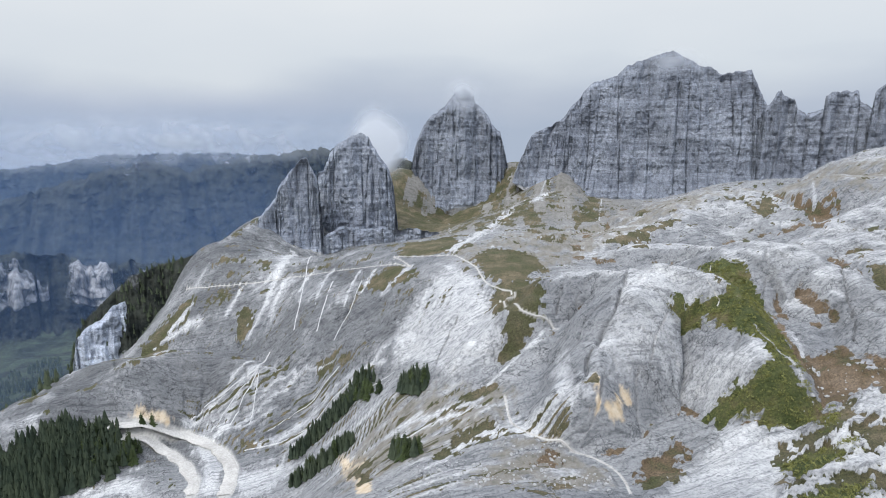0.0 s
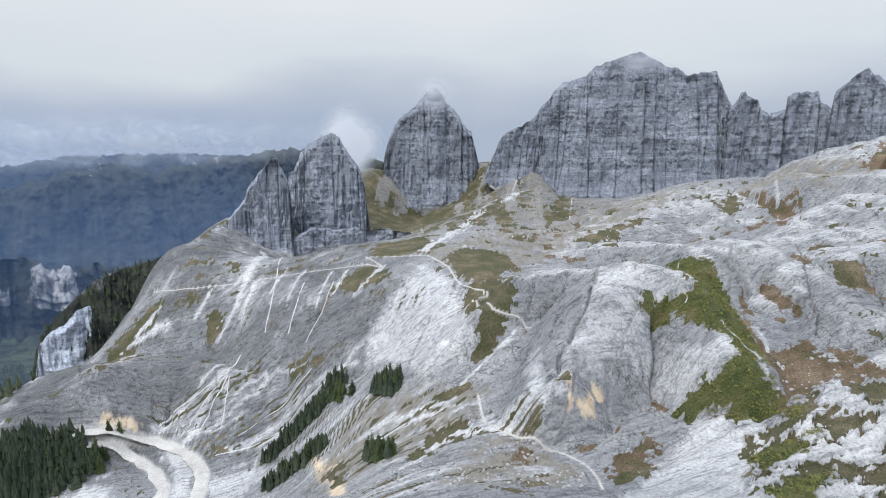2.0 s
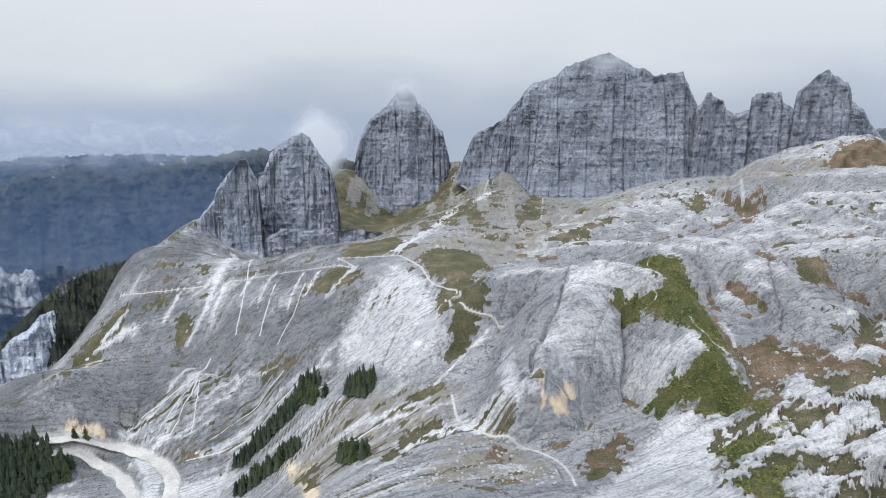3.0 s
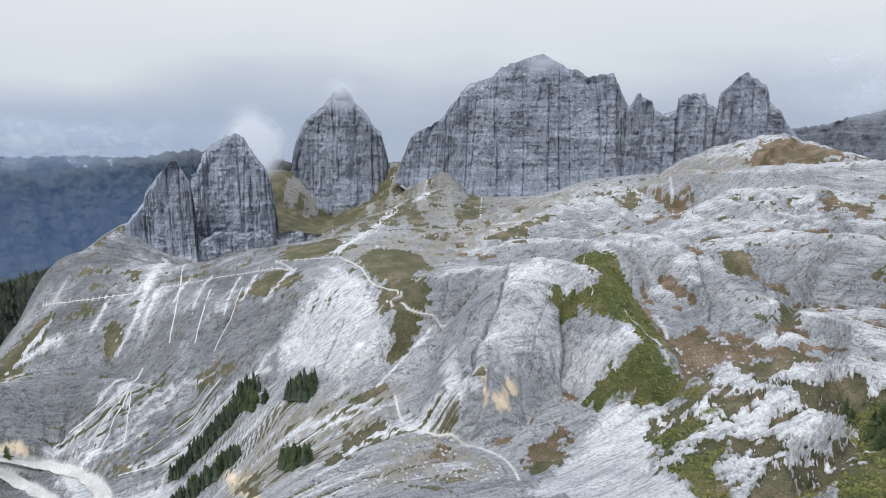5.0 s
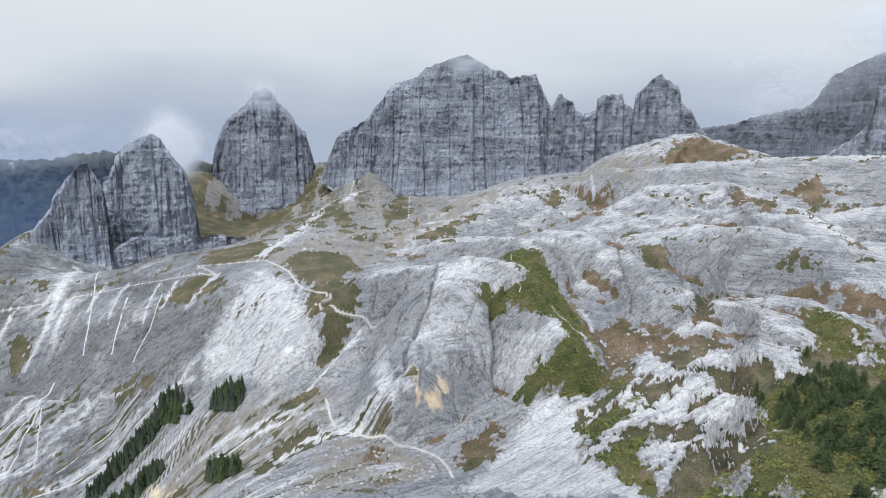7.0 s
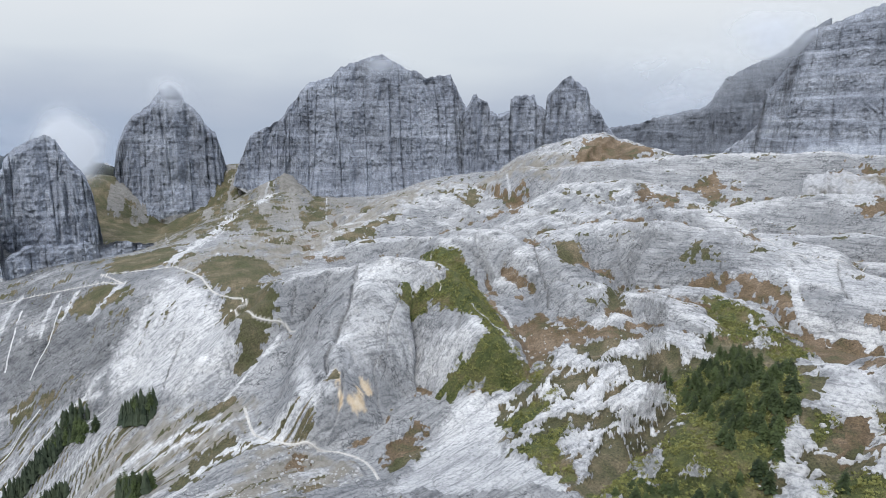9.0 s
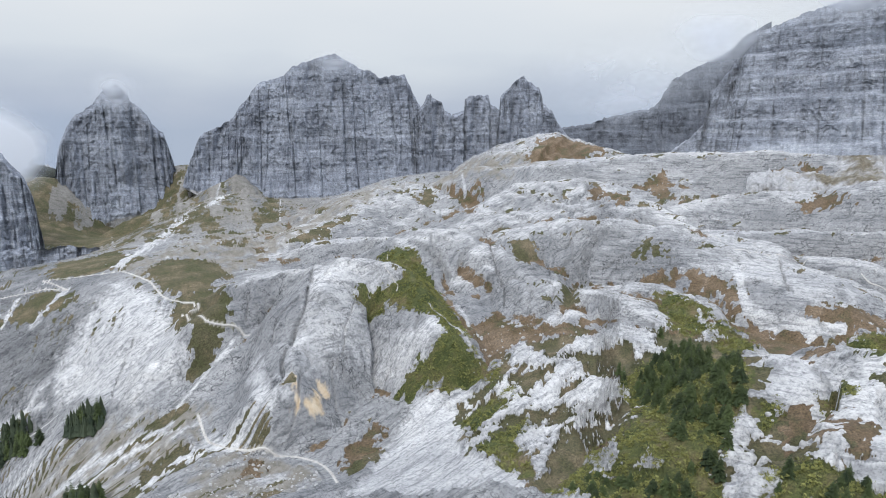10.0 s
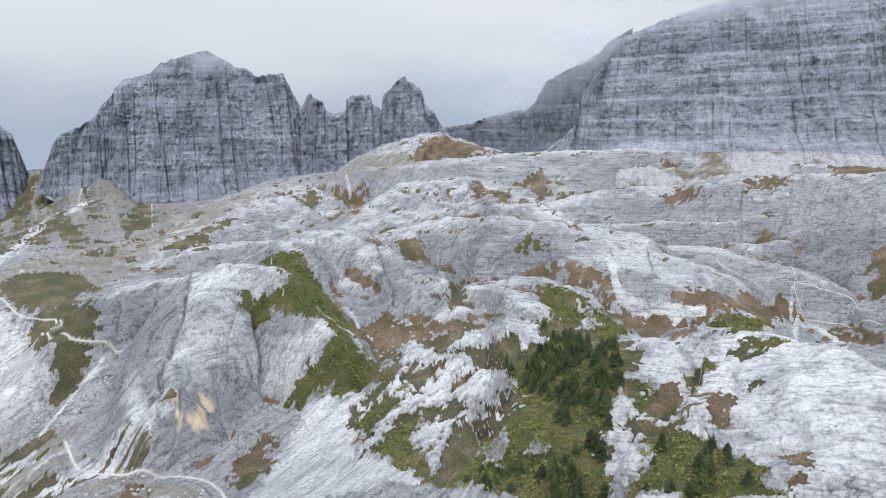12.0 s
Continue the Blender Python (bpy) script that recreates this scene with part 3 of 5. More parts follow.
TURF += [[(230.7, 335.8), (248.2, 329.8), (241.3, 319.7), (216.6, 300.1), (231.8, 327.8)]]
TURF += [[(221.8, 272.6), (256.3, 293.9), (220.7, 256.8), (213.9, 259.9)]]
TURF += [[(289.1, 281.3), (299.1, 271.8), (293.8, 262.1), (286.5, 271.6)]]
TURF += [[(125.6, 484.4), (155.9, 506.9), (191.2, 520.6), (181.2, 507.6), (155.0, 489.3), (138.7, 482.3)]]
TURF += [[(280.6, 568.0), (303.2, 568.7), (277.1, 536.3), (263.8, 539.9)]]
TURF += [[(84.6, 476.7), (121.8, 568.4), (179.6, 780.8), (191.1, 770.4), (154.3, 613.8), (126.2, 576.1)]]
TURF += [[(201.9, 98.4), (207.2, 91.8), (193.1, 86.5), (187.3, 90.5)]]
TURF += [[(153.3, 70.5), (157.4, 67.5), (152.9, 61.9), (149.6, 63.6)]]
TURF += [[(180.2, 84.4), (178.0, 78.3), (171.5, 75.2), (175.4, 80.7)]]
TURF += [[(153.2, 228.5), (177.7, 241.3), (199.4, 230.5), (233.4, 214.3), (243.3, 203.3), (253.4, 175.7), (185.1, 121.7), (175.8, 109.1), (154.3, 84.4), (140.6, 75.6), (106.1, 138.3), (107.4, 145.8), (105.6, 155.7), (105.1, 175.9), (114.5, 191.9), (121.4, 217.7), (137.7, 217.6)]]
HEATH = []    # brown heath
HEATH += [[(155.7, 274.9), (174.2, 277.0), (183.1, 253.9), (195.3, 247.0), (210.9, 240.2), (216.1, 225.8), (203.7, 227.5), (189.0, 234.4), (176.4, 239.5), (158.0, 231.1), (151.2, 234.7), (153.1, 245.4), (150.0, 253.6)]]
HEATH += [[(284.6, 210.9), (287.4, 194.0), (293.4, 170.7), (303.9, 161.3), (214.3, 115.3), (206.7, 119.6), (260.3, 171.6), (262.4, 186.5)]]
HEATH += [[(299.7, 182.0), (314.3, 174.3), (336.8, 166.7), (389.6, 161.7), (390.9, 148.6), (352.9, 139.3), (327.3, 149.0), (311.6, 159.5), (301.6, 169.6)]]
HEATH += [[(393.0, 142.9), (397.8, 110.0), (369.0, 101.0), (383.9, 121.2), (391.6, 138.7)]]
HEATH += [[(277.7, 262.0), (291.8, 251.9), (295.4, 240.0), (295.2, 215.1), (289.2, 203.5), (284.4, 215.7), (285.7, 241.9)]]
HEATH += [[(308.8, 549.5), (327.7, 527.6), (328.9, 519.0), (237.4, 397.0), (312.4, 533.4)]]
HEATH += [[(458.8, 436.5), (465.0, 415.6), (442.7, 397.4), (439.5, 410.2), (450.5, 431.1)]]
HEATH += [[(333.8, 376.7), (349.1, 352.0), (335.4, 348.6), (328.6, 364.5)]]
HEATH += [[(67.3, 204.0), (78.7, 220.8), (93.9, 233.2), (95.5, 228.5), (84.7, 213.5), (72.6, 201.9)]]
HEATH += [[(35.7, 219.9), (43.1, 232.2), (46.6, 230.6), (41.6, 217.2)]]
HEATH += [[(107.6, 137.6), (116.4, 146.6), (130.6, 153.3), (112.3, 134.5)]]
HEATH += [[(176.1, 112.7), (189.4, 113.1), (186.4, 106.7), (163.4, 78.2), (152.9, 71.0), (147.1, 76.8), (146.8, 86.3), (164.5, 108.6)]]
HEATH += [[(151.1, 57.0), (147.1, 51.1), (138.8, 45.3), (136.0, 49.9)]]
HEATH += [[(469.5, 611.0), (508.1, 597.8), (511.3, 536.5), (478.2, 542.9), (424.3, 569.8), (421.2, 586.6)]]
HEATH += [[(102.2, 138.5), (117.0, 150.5), (142.3, 158.9), (151.9, 158.4), (136.8, 146.6), (118.9, 136.3), (112.9, 136.4)]]
HEATH += [[(560.7, 209.0), (770.1, 265.7), (774.2, 235.2), (558.6, 169.0), (502.3, 179.4)]]
HEATH += [[(493.8, 248.3), (517.1, 233.0), (502.9, 209.6), (494.6, 234.9)]]
HEATH += [[(516.1, 345.6), (533.8, 334.0), (529.6, 325.1), (512.3, 336.8)]]
HEATH += [[(469.9, 291.7), (493.5, 296.4), (478.5, 267.5), (468.8, 285.5)]]
HEATH += [[(461.3, 436.1), (473.9, 432.9), (452.2, 401.7), (437.3, 402.0)]]
SHADY = []    # darker grey rock
SHADY += [[(-219.8, 404.7), (-205.9, 412.6), (-193.7, 458.5), (-152.5, 464.7), (-116.4, 442.7), (-87.7, 422.3), (-68.5, 399.8), (-138.3, 430.4), (-158.4, 415.1), (-172.6, 399.5), (-200.7, 389.8), (-211.6, 386.5)]]
SHADY += [[(-94.7, 416.5), (-90.9, 442.2), (-49.9, 443.9), (-8.9, 427.8), (-30.2, 393.4), (-51.5, 385.1), (-68.1, 397.4)]]
PALE = []    # bare pale rock
PALE += [[(-16.1, 409.3), (7.0, 446.1), (24.7, 401.7), (33.7, 357.3), (31.5, 315.3), (19.5, 308.8), (4.9, 300.2), (-7.3, 344.2), (-28.5, 367.6), (-33.7, 390.6)]]
PALE += [[(113.8, 240.3), (122.0, 229.1), (121.4, 217.7), (127.9, 210.3), (115.9, 194.4), (102.6, 179.5), (105.7, 159.1), (107.4, 145.8), (103.9, 138.1), (59.2, 175.5), (65.5, 182.3), (91.5, 214.1), (100.9, 218.6)]]
PALE += [[(183.2, 122.4), (196.0, 117.5), (209.9, 112.7), (208.1, 94.0), (346.0, 130.0), (191.5, 59.7), (178.1, 47.4), (147.5, 36.9), (140.5, 42.7), (151.2, 56.5), (154.9, 67.7), (155.8, 74.1), (156.7, 82.6), (183.3, 106.8), (179.9, 117.7)]]
PALE += [[(254.4, 173.9), (267.8, 170.2), (202.4, 119.3), (194.5, 123.4)]]
PALE += [[(-113.7, 335.4), (-108.2, 345.2), (-78.9, 335.1), (-90.4, 327.8), (-96.8, 315.8), (-113.5, 319.1)]]
PALE += [[(-199.5, 332.2), (-186.1, 345.4), (-167.2, 327.5)]]
PALE += [[(93.7, 306.5), (110.4, 310.4), (137.3, 297.5), (126.4, 294.8), (107.2, 289.6), (135.3, 254.9), (123.5, 243.1), (111.9, 248.4), (102.8, 267.4), (66.8, 251.0), (71.5, 268.6)]]
EARTH = []    # earth and debris
EARTH += [[(5.9, 473.7), (39.5, 513.9), (76.0, 559.9), (133.9, 575.4), (181.5, 588.4), (291.4, 713.0), (248.4, 571.5), (194.7, 530.1), (131.2, 488.1), (108.3, 469.2), (87.3, 430.9), (54.6, 414.0), (30.5, 415.1)]]
EARTH += [[(-25.6, 326.2), (4.9, 300.2), (31.1, 279.8), (28.9, 258.3), (4.0, 238.0), (-38.9, 244.2), (-50.4, 282.9)]]
EARTH += [[(27.0, 239.5), (48.6, 232.0), (63.2, 203.7), (21.8, 189.5), (7.3, 199.9)]]
EARTH += [[(247.6, 576.6), (389.4, 666.7), (404.5, 617.1), (435.2, 574.9), (414.4, 546.7), (347.2, 528.5), (314.0, 559.2), (271.5, 575.0)]]
WOODS = []    # ground under dark firs
WOODS += [[(-92.3, 349.6), (-83.8, 358.9), (-70.8, 365.2), (-60.7, 370.6), (-49.7, 369.1), (-40.6, 365.5), (-43.2, 342.2), (-53.6, 344.6), (-74.5, 346.7), (-83.7, 341.9)]]
WOODS += [[(-84.8, 324.7), (-71.8, 333.0), (-51.1, 326.6), (-46.1, 318.2), (-51.1, 305.4), (-66.9, 308.1), (-77.9, 315.8)]]
WOODS += [[(-45.4, 332.6), (-33.2, 341.6), (-28.3, 328.5), (-37.6, 320.6)]]
WOODS += [[(-25.9, 331.3), (-21.9, 342.8), (-12.0, 338.9), (-1.7, 311.4), (-3.6, 302.5), (-13.8, 303.2)]]
WOODS += [[(-30.7, 246.5), (-27.3, 275.7), (-20.9, 261.6), (-9.3, 255.0), (-7.1, 239.9), (-14.0, 228.4), (-23.2, 231.3)]]
WOODS += [[(-201.6, 412.9), (-217.4, 468.8), (-194.2, 471.9), (-183.7, 434.0), (-193.1, 417.0)]]
WOODS += [[(-255.7, 338.2), (-244.3, 350.2), (-227.5, 363.0), (-212.2, 374.7), (-189.5, 369.1), (-182.4, 361.3), (-196.5, 345.9), (-210.8, 334.5), (-250.8, 329.0)]]
WOODS += [[(-679.4, 927.7), (-575.3, 897.9), (-511.4, 861.3), (-216.1, 384.5), (-216.1, 375.7), (-236.2, 360.5), (-260.6, 346.3)]]
OUTCROPS = []    # bare outcrops standing out of the turf
OUTCROPS += [[(158.6, 229.8), (174.9, 239.6), (165.8, 212.5), (165.2, 203.8), (153.4, 207.5)]]
OUTCROPS += [[(140.1, 192.3), (164.2, 202.5), (182.3, 206.4), (172.5, 193.8), (150.4, 184.6), (135.9, 179.2), (122.2, 180.9), (109.9, 172.6), (105.1, 175.9), (129.2, 191.6)]]
OUTCROPS += [[(168.3, 207.9), (193.7, 223.7), (219.3, 225.4), (231.4, 212.3), (212.1, 190.6), (200.8, 192.1), (202.0, 200.1), (184.9, 205.7), (171.7, 204.6)]]
OUTCROPS += [[(151.0, 182.0), (170.7, 189.0), (178.7, 181.7), (165.8, 166.3), (144.8, 161.8), (137.2, 161.5)]]
OUTCROPS += [[(118.6, 161.8), (129.4, 170.2), (144.0, 176.3), (124.7, 156.2), (115.9, 154.8)]]
OUTCROPS += [[(120.3, 215.8), (130.3, 223.8), (137.7, 217.6), (127.4, 214.0)]]
OUTCROPS += [[(137.9, 145.3), (143.7, 144.2), (142.6, 140.2), (129.2, 129.9), (124.2, 129.0), (129.3, 140.7)]]
OUTCROPS += [[(132.3, 123.4), (138.6, 125.6), (135.1, 119.6), (131.4, 120.4)]]
OUTCROPS += [[(149.6, 108.1), (164.9, 117.8), (170.7, 117.7), (167.2, 111.7), (157.6, 107.8), (157.7, 101.7), (137.3, 86.8), (125.1, 83.7), (125.5, 86.5), (148.1, 103.8)]]
OUTCROPS += [[(151.3, 83.4), (154.5, 81.3), (152.0, 75.8), (147.6, 77.1)]]
OUTCROPS += [[(243.1, 196.1), (267.3, 212.3), (272.1, 208.4), (253.5, 191.6)]]
OUTCROPS += [[(134.3, 195.5), (141.0, 199.5), (142.2, 191.5), (135.8, 189.8)]]
OCHRE = []    # ochre stains
OCHRE += [[(65.0, 252.4), (65.0, 244.0), (65.4, 240.8), (74.1, 247.2), (73.1, 240.3), (68.7, 236.4), (64.1, 238.3), (61.7, 238.3), (62.6, 242.4)]]
OCHRE += [[(76.0, 252.9), (80.1, 253.9), (77.9, 249.6), (75.5, 250.1)]]
OCHRE += [[(-199.2, 381.0), (-197.7, 386.5), (-192.0, 389.3), (-184.4, 392.5), (-177.3, 394.3), (-183.1, 388.6), (-193.6, 380.1)]]
OCHRE += [[(-59.7, 320.1), (-39.5, 285.8), (-26.2, 217.5), (-31.3, 223.6)]]
HOLLOW_GROVE = []    # dense firs in the hollow
HOLLOW_GROVE += [[(188.2, 178.2), (206.0, 184.9), (238.6, 192.3), (190.6, 136.2), (172.0, 119.9), (153.8, 110.3), (124.3, 86.4), (127.3, 104.2), (142.5, 115.3), (154.8, 131.8), (172.6, 160.1)]]
SLAB_GROVE = []    # low firs below the slab
SLAB_GROVE += [[(135.3, 85.4), (143.7, 81.1), (145.5, 72.8), (141.8, 61.0), (135.6, 52.0), (126.8, 77.7)]]
GREY = []    # steep faces greyed, their shade put into the colour
GREY += [[(261.3, 329.4), (312.8, 313.5), (320.6, 262.1), (299.2, 239.7), (275.1, 272.5), (253.5, 295.9), (199.2, 257.1), (187.6, 281.7), (204.0, 313.9)]]
GREY += [[(433.8, 263.1), (450.1, 231.9), (441.4, 217.8), (426.0, 252.4)]]
GREY += [[(447.9, 217.4), (461.4, 171.3), (458.0, 134.6), (432.5, 124.0), (401.8, 161.6), (392.0, 188.6)]]
GREY += [[(501.4, 406.6), (530.6, 350.1), (528.1, 329.9), (458.2, 327.7), (477.7, 386.0)]]
GREY += [[(107.7, 441.5), (121.5, 453.0), (161.0, 375.3), (149.6, 344.5), (135.4, 442.5)]]

# Runs of fresh debris: strokes over the plan (x, y, half width).
FANS = []
FANS += [[(153.1, 835.2, 1.0), (99.5, 734.1, 1.1), (46.8, 597.4, 1.1), (7.4, 469.1, 0.7)], [(134.3, 787.9, 0.7), (67.3, 614.5, 0.7), (26.4, 511.1, 0.6)], [(183.5, 730.2, 0.7), (146.6, 589.1, 0.5)], [(8.4, 763.1, 0.7), (7.7, 600.6, 0.5)], [(293.3, 466.4, 0.8), (284.4, 469.0, 1.1), (324.9, 558.0, 1.2)], [(289.1, 602.4, 0.6), (282.3, 612.5, 1.0)]]
FANS += [[(288.2, 198.5, 1.4), (290.3, 185.7, 2.5), (296.1, 172.7, 2.5), (302.2, 163.6, 1.4)], [(329.5, 122.1, 1.4), (369.0, 122.1, 3.2), (202.7, 65.2, 2.1), (197.8, 57.6, 1.3), (186.3, 48.7, 1.4)], [(397.2, 158.6, 0.8), (345.3, 133.2, 0.7), (327.9, 122.1, 1.0)], [(290.0, 203.7, 1.0), (307.6, 227.1, 1.2)], [(-255.7, 338.5, 1.6), (-249.5, 347.9, 1.7), (-244.5, 356.0, 2.6), (-256.0, 366.0, 2.7)], [(-630.3, 929.3, 3.3), (-582.6, 909.6, 6.5)], [(-226.1, 363.7, 2.5), (-223.0, 367.7, 2.5)], [(140.2, 274.0, 0.6), (141.5, 254.5, 0.6), (144.1, 238.9, 0.9)]]
FANS += [[(-120.6, 407.7, 1.3), (-102.3, 414.0, 1.2)], [(-133.7, 385.1, 1.6), (-109.5, 394.8, 1.2)], [(-120.5, 365.9, 1.6), (-79.3, 376.6, 1.5)], [(-90.7, 358.1, 2.2), (-49.4, 365.4, 1.4)], [(-53.9, 375.1, 1.4), (-33.3, 385.8, 1.2)], [(-132.3, 473.4, 1.4), (-128.9, 508.3, 1.5)], [(-70.3, 442.7, 0.9), (-62.4, 480.1, 0.9)], [(-172.0, 486.9, 1.5), (-164.9, 511.1, 1.6)], [(-21.6, 271.6, 1.7), (4.5, 271.4, 1.6)], [(-5.9, 270.0, 1.1), (19.9, 271.2, 1.1)], [(-58.7, 448.5, 1.3), (-50.7, 472.8, 1.4)], [(20.9, 286.8, 0.8), (51.4, 311.4, 1.0)], [(34.6, 302.5, 1.2), (50.7, 306.3, 0.9)]]
FANS += [[(-147.5, 462.4, 1.4), (-139.9, 486.3, 2.0), (-138.5, 539.3, 3.3), (-145.3, 616.8, 3.8)], [(-171.0, 396.7, 2.6), (-150.5, 415.6, 1.7), (-133.2, 437.6, 1.3)], [(-147.0, 385.1, 3.0), (-138.8, 417.7, 1.7), (-130.3, 423.4, 1.3)], [(-130.3, 423.4, 1.3), (-127.5, 404.2, 1.3)], [(-148.1, 382.7, 1.6), (-93.9, 411.9, 1.2), (-72.7, 403.1, 0.8)], [(-109.4, 364.4, 1.5), (-58.3, 381.4, 2.3), (-35.9, 373.1, 1.5)]]
FANS += [[(-98.6, 362.9, 2.2), (-77.6, 365.5, 2.2), (-60.6, 370.6, 1.5)], [(-94.0, 459.4, 1.4), (-87.7, 500.3, 1.5)], [(-111.6, 481.7, 1.0), (-105.4, 520.7, 1.0)], [(-41.5, 440.0, 2.6), (-22.2, 464.1, 1.8)], [(7.6, 481.4, 3.5), (52.3, 599.5, 4.3), (131.7, 751.3, 5.5)], [(-37.3, 291.1, 2.1), (-6.2, 282.4, 2.4), (17.6, 275.4, 2.0)], [(-5.0, 225.4, 1.6), (18.4, 248.3, 1.8), (41.7, 246.8, 1.8)]]
FANS += [[(54.3, 279.5, 3.1), (51.6, 250.5, 3.1), (43.7, 244.2, 2.4)], [(-215.9, 471.1, 3.1), (-194.0, 484.8, 4.4)], [(-214.6, 479.8, 2.1), (-204.9, 503.2, 2.1)], [(165.0, 287.9, 1.0), (163.0, 274.3, 1.0), (161.6, 257.7, 0.6)], [(-112.3, 335.8, 5.9), (-96.7, 339.7, 3.4)], [(-196.7, 333.0, 7.4), (-182.7, 338.3, 6.4)], [(-154.0, 378.3, 4.9), (-135.9, 347.4, 5.3), (-131.8, 326.1, 4.2)]]
# Trails and roads: half width, and places along them.
WAYS = {
    "upper_trail": (0.5, [(-218.5, 527.4, 0.4), (-198.2, 518.8, 0.4), (-180.3, 515.4, 0.4), (-163.6, 515.1, 0.4), (-147.2, 515.5, 0.4), (-122.6, 511.9, 0.4), (-92.1, 499.2, 0.4), (-74.8, 490.1, 0.4), (-58.3, 483.6, 0.4), (-35.7, 475.8, 0.4), (-23.0, 462.5, 0.4), (-30.7, 479.2, 0.4), (-38.3, 493.9, 0.4), (-18.7, 482.9, 0.4), (-5.4, 474.7, 0.4), (9.5, 467.4, 0.4), (17.1, 446.0, 0.4), (23.3, 432.1, 0.4), (25.5, 416.0, 0.4), (27.8, 403.7, 0.4), (31.0, 397.5, 0.4), (38.4, 390.5, 0.4), (43.6, 388.6, 0.4), (41.6, 350.6, 0.4), (38.6, 357.8, 0.4), (35.6, 378.8, 0.4), (36.3, 357.1, 0.4), (41.2, 325.5, 0.4), (49.6, 321.0, 0.4), (56.8, 318.9, 0.4), (60.0, 315.0, 0.4)]),
    "lower_trail": (0.45, [(28.8, 275.7, 0.4), (29.1, 260.3, 0.4), (29.8, 254.9, 0.4), (34.7, 245.4, 0.4), (39.7, 239.8, 0.4), (43.7, 235.9, 0.4), (50.7, 231.2, 0.4), (55.8, 228.8, 0.4), (60.4, 224.8, 0.4), (63.6, 220.2, 0.4), (65.4, 214.9, 0.4), (65.5, 206.2, 0.4), (64.2, 195.1, 0.4)]),
    "upper_road": (4.0, [(-211.1, 371.9, 0.4), (-199.4, 376.8, 0.4), (-184.6, 383.1, 0.4), (-169.4, 389.9, 0.4), (-149.8, 377.0, 0.4), (-133.5, 360.7, 0.4), (-124.8, 346.5, 0.4), (-122.0, 330.7, 0.4), (-120.8, 320.4, 0.4)]),
    "lower_road": (3.6, [(-201.4, 369.2, 0.4), (-191.1, 373.2, 0.4), (-183.6, 375.7, 0.4), (-173.7, 372.5, 0.4), (-156.2, 355.5, 0.4), (-144.1, 337.6, 0.4), (-140.3, 323.1, 0.4)]),
}


# Dry stream beds and wet streaks.
FANS += [[(286.9, 201.9, 2.6), (288.1, 195.4, 2.6), (289.8, 185.2, 2.6), (294.6, 174.9, 2.6), (303.9, 164.5, 2.6)]]
FANS += [[(388.0, 145.1, 2.2), (391.8, 137.2, 2.2), (388.0, 128.9, 2.2), (369.5, 119.0, 2.2), (200.3, 62.1, 2.2), (197.7, 57.5, 2.2), (187.8, 50.5, 2.2)]]
FANS += [[(318.6, 233.4, 2.0), (296.1, 214.3, 2.0), (287.2, 202.2, 2.0)]]
FANS += [[(164.5, 293.8, 0.9), (164.8, 281.8, 0.9), (161.2, 269.7, 0.9), (163.0, 258.8, 0.9)]]
FANS += [[(21.9, 246.0, 3.0), (45.4, 248.3, 3.0), (54.7, 246.9, 3.0)]]


# Where rills and debris run down the slope in stripes, and the long cracks that split the knobs.
STREAKS = []
STREAKS += [[(-169.3, 399.8, 10.3), (-139.9, 406.3, 20.5), (-97.3, 391.6, 24.1), (-57.8, 377.4, 18.2)], [(-131.0, 375.9, 14.3), (-91.4, 364.4, 18.0), (-57.0, 369.9, 13.4)], [(-52.7, 296.4, 7.2), (-21.6, 271.6, 13.0), (9.5, 267.3, 9.6), (25.2, 273.3, 5.2)], [(-53.8, 311.4, 15.1), (-19.3, 280.2, 16.8), (5.9, 272.6, 9.8)]]
STREAKS += [[(-162.9, 403.6, 11.5), (-128.2, 406.4, 20.4), (-80.4, 382.4, 23.4), (-51.2, 382.9, 13.9)], [(-77.8, 364.5, 13.4), (-37.7, 321.4, 11.6), (-18.9, 318.9, 9.2)], [(-36.1, 260.1, 9.5), (-0.6, 246.6, 11.8), (28.2, 250.6, 12.1), (45.7, 242.4, 7.1)], [(-10.5, 203.2, 9.7), (15.4, 205.3, 9.9), (43.9, 207.4, 7.6)]]
RILLS = [[(-198.3, 511.9, 19.7), (-161.8, 516.9, 32.4), (-104.1, 513.7, 28.8), (-43.8, 468.2, 16.9)], [(-197.3, 481.0, 18.7), (-141.3, 473.1, 27.2), (-74.8, 445.1, 21.6)], [(-32.2, 423.2, 15.2), (-1.0, 407.5, 19.6), (20.6, 390.5, 14.0)]]
CRACKS = []    # long joints that split the rock forms
CRACKS += [[(136.1, 441.9, 1.6), (87.5, 298.4, 1.6), (78.1, 282.4, 1.6), (71.0, 273.5, 1.6), (64.4, 260.9, 1.6), (59.7, 251.2, 1.6)]]
CRACKS += [[(215.5, 335.2, 0.9), (202.3, 309.9, 0.9), (197.4, 295.9, 0.9), (187.1, 276.5, 0.9)]]
CRACKS += [[(110.5, 292.8, 0.6), (98.7, 278.7, 0.6), (90.8, 265.0, 0.6)]]
CRACKS += [[(83.6, 275.4, 0.6), (99.6, 273.5, 0.6), (117.5, 274.3, 0.6)]]
CRACKS += [[(83.9, 260.9, 0.5), (101.8, 265.0, 0.5), (117.4, 254.3, 0.5)]]
CRACKS += [[(355.9, 233.1, 0.9), (323.6, 207.9, 0.9), (307.0, 193.4, 0.9)]]
CRACKS += [[(491.1, 239.9, 0.8), (469.7, 228.8, 0.8), (446.5, 216.3, 0.8)]]
CRACKS += [[(499.8, 208.1, 0.8), (463.2, 189.3, 0.8)]]
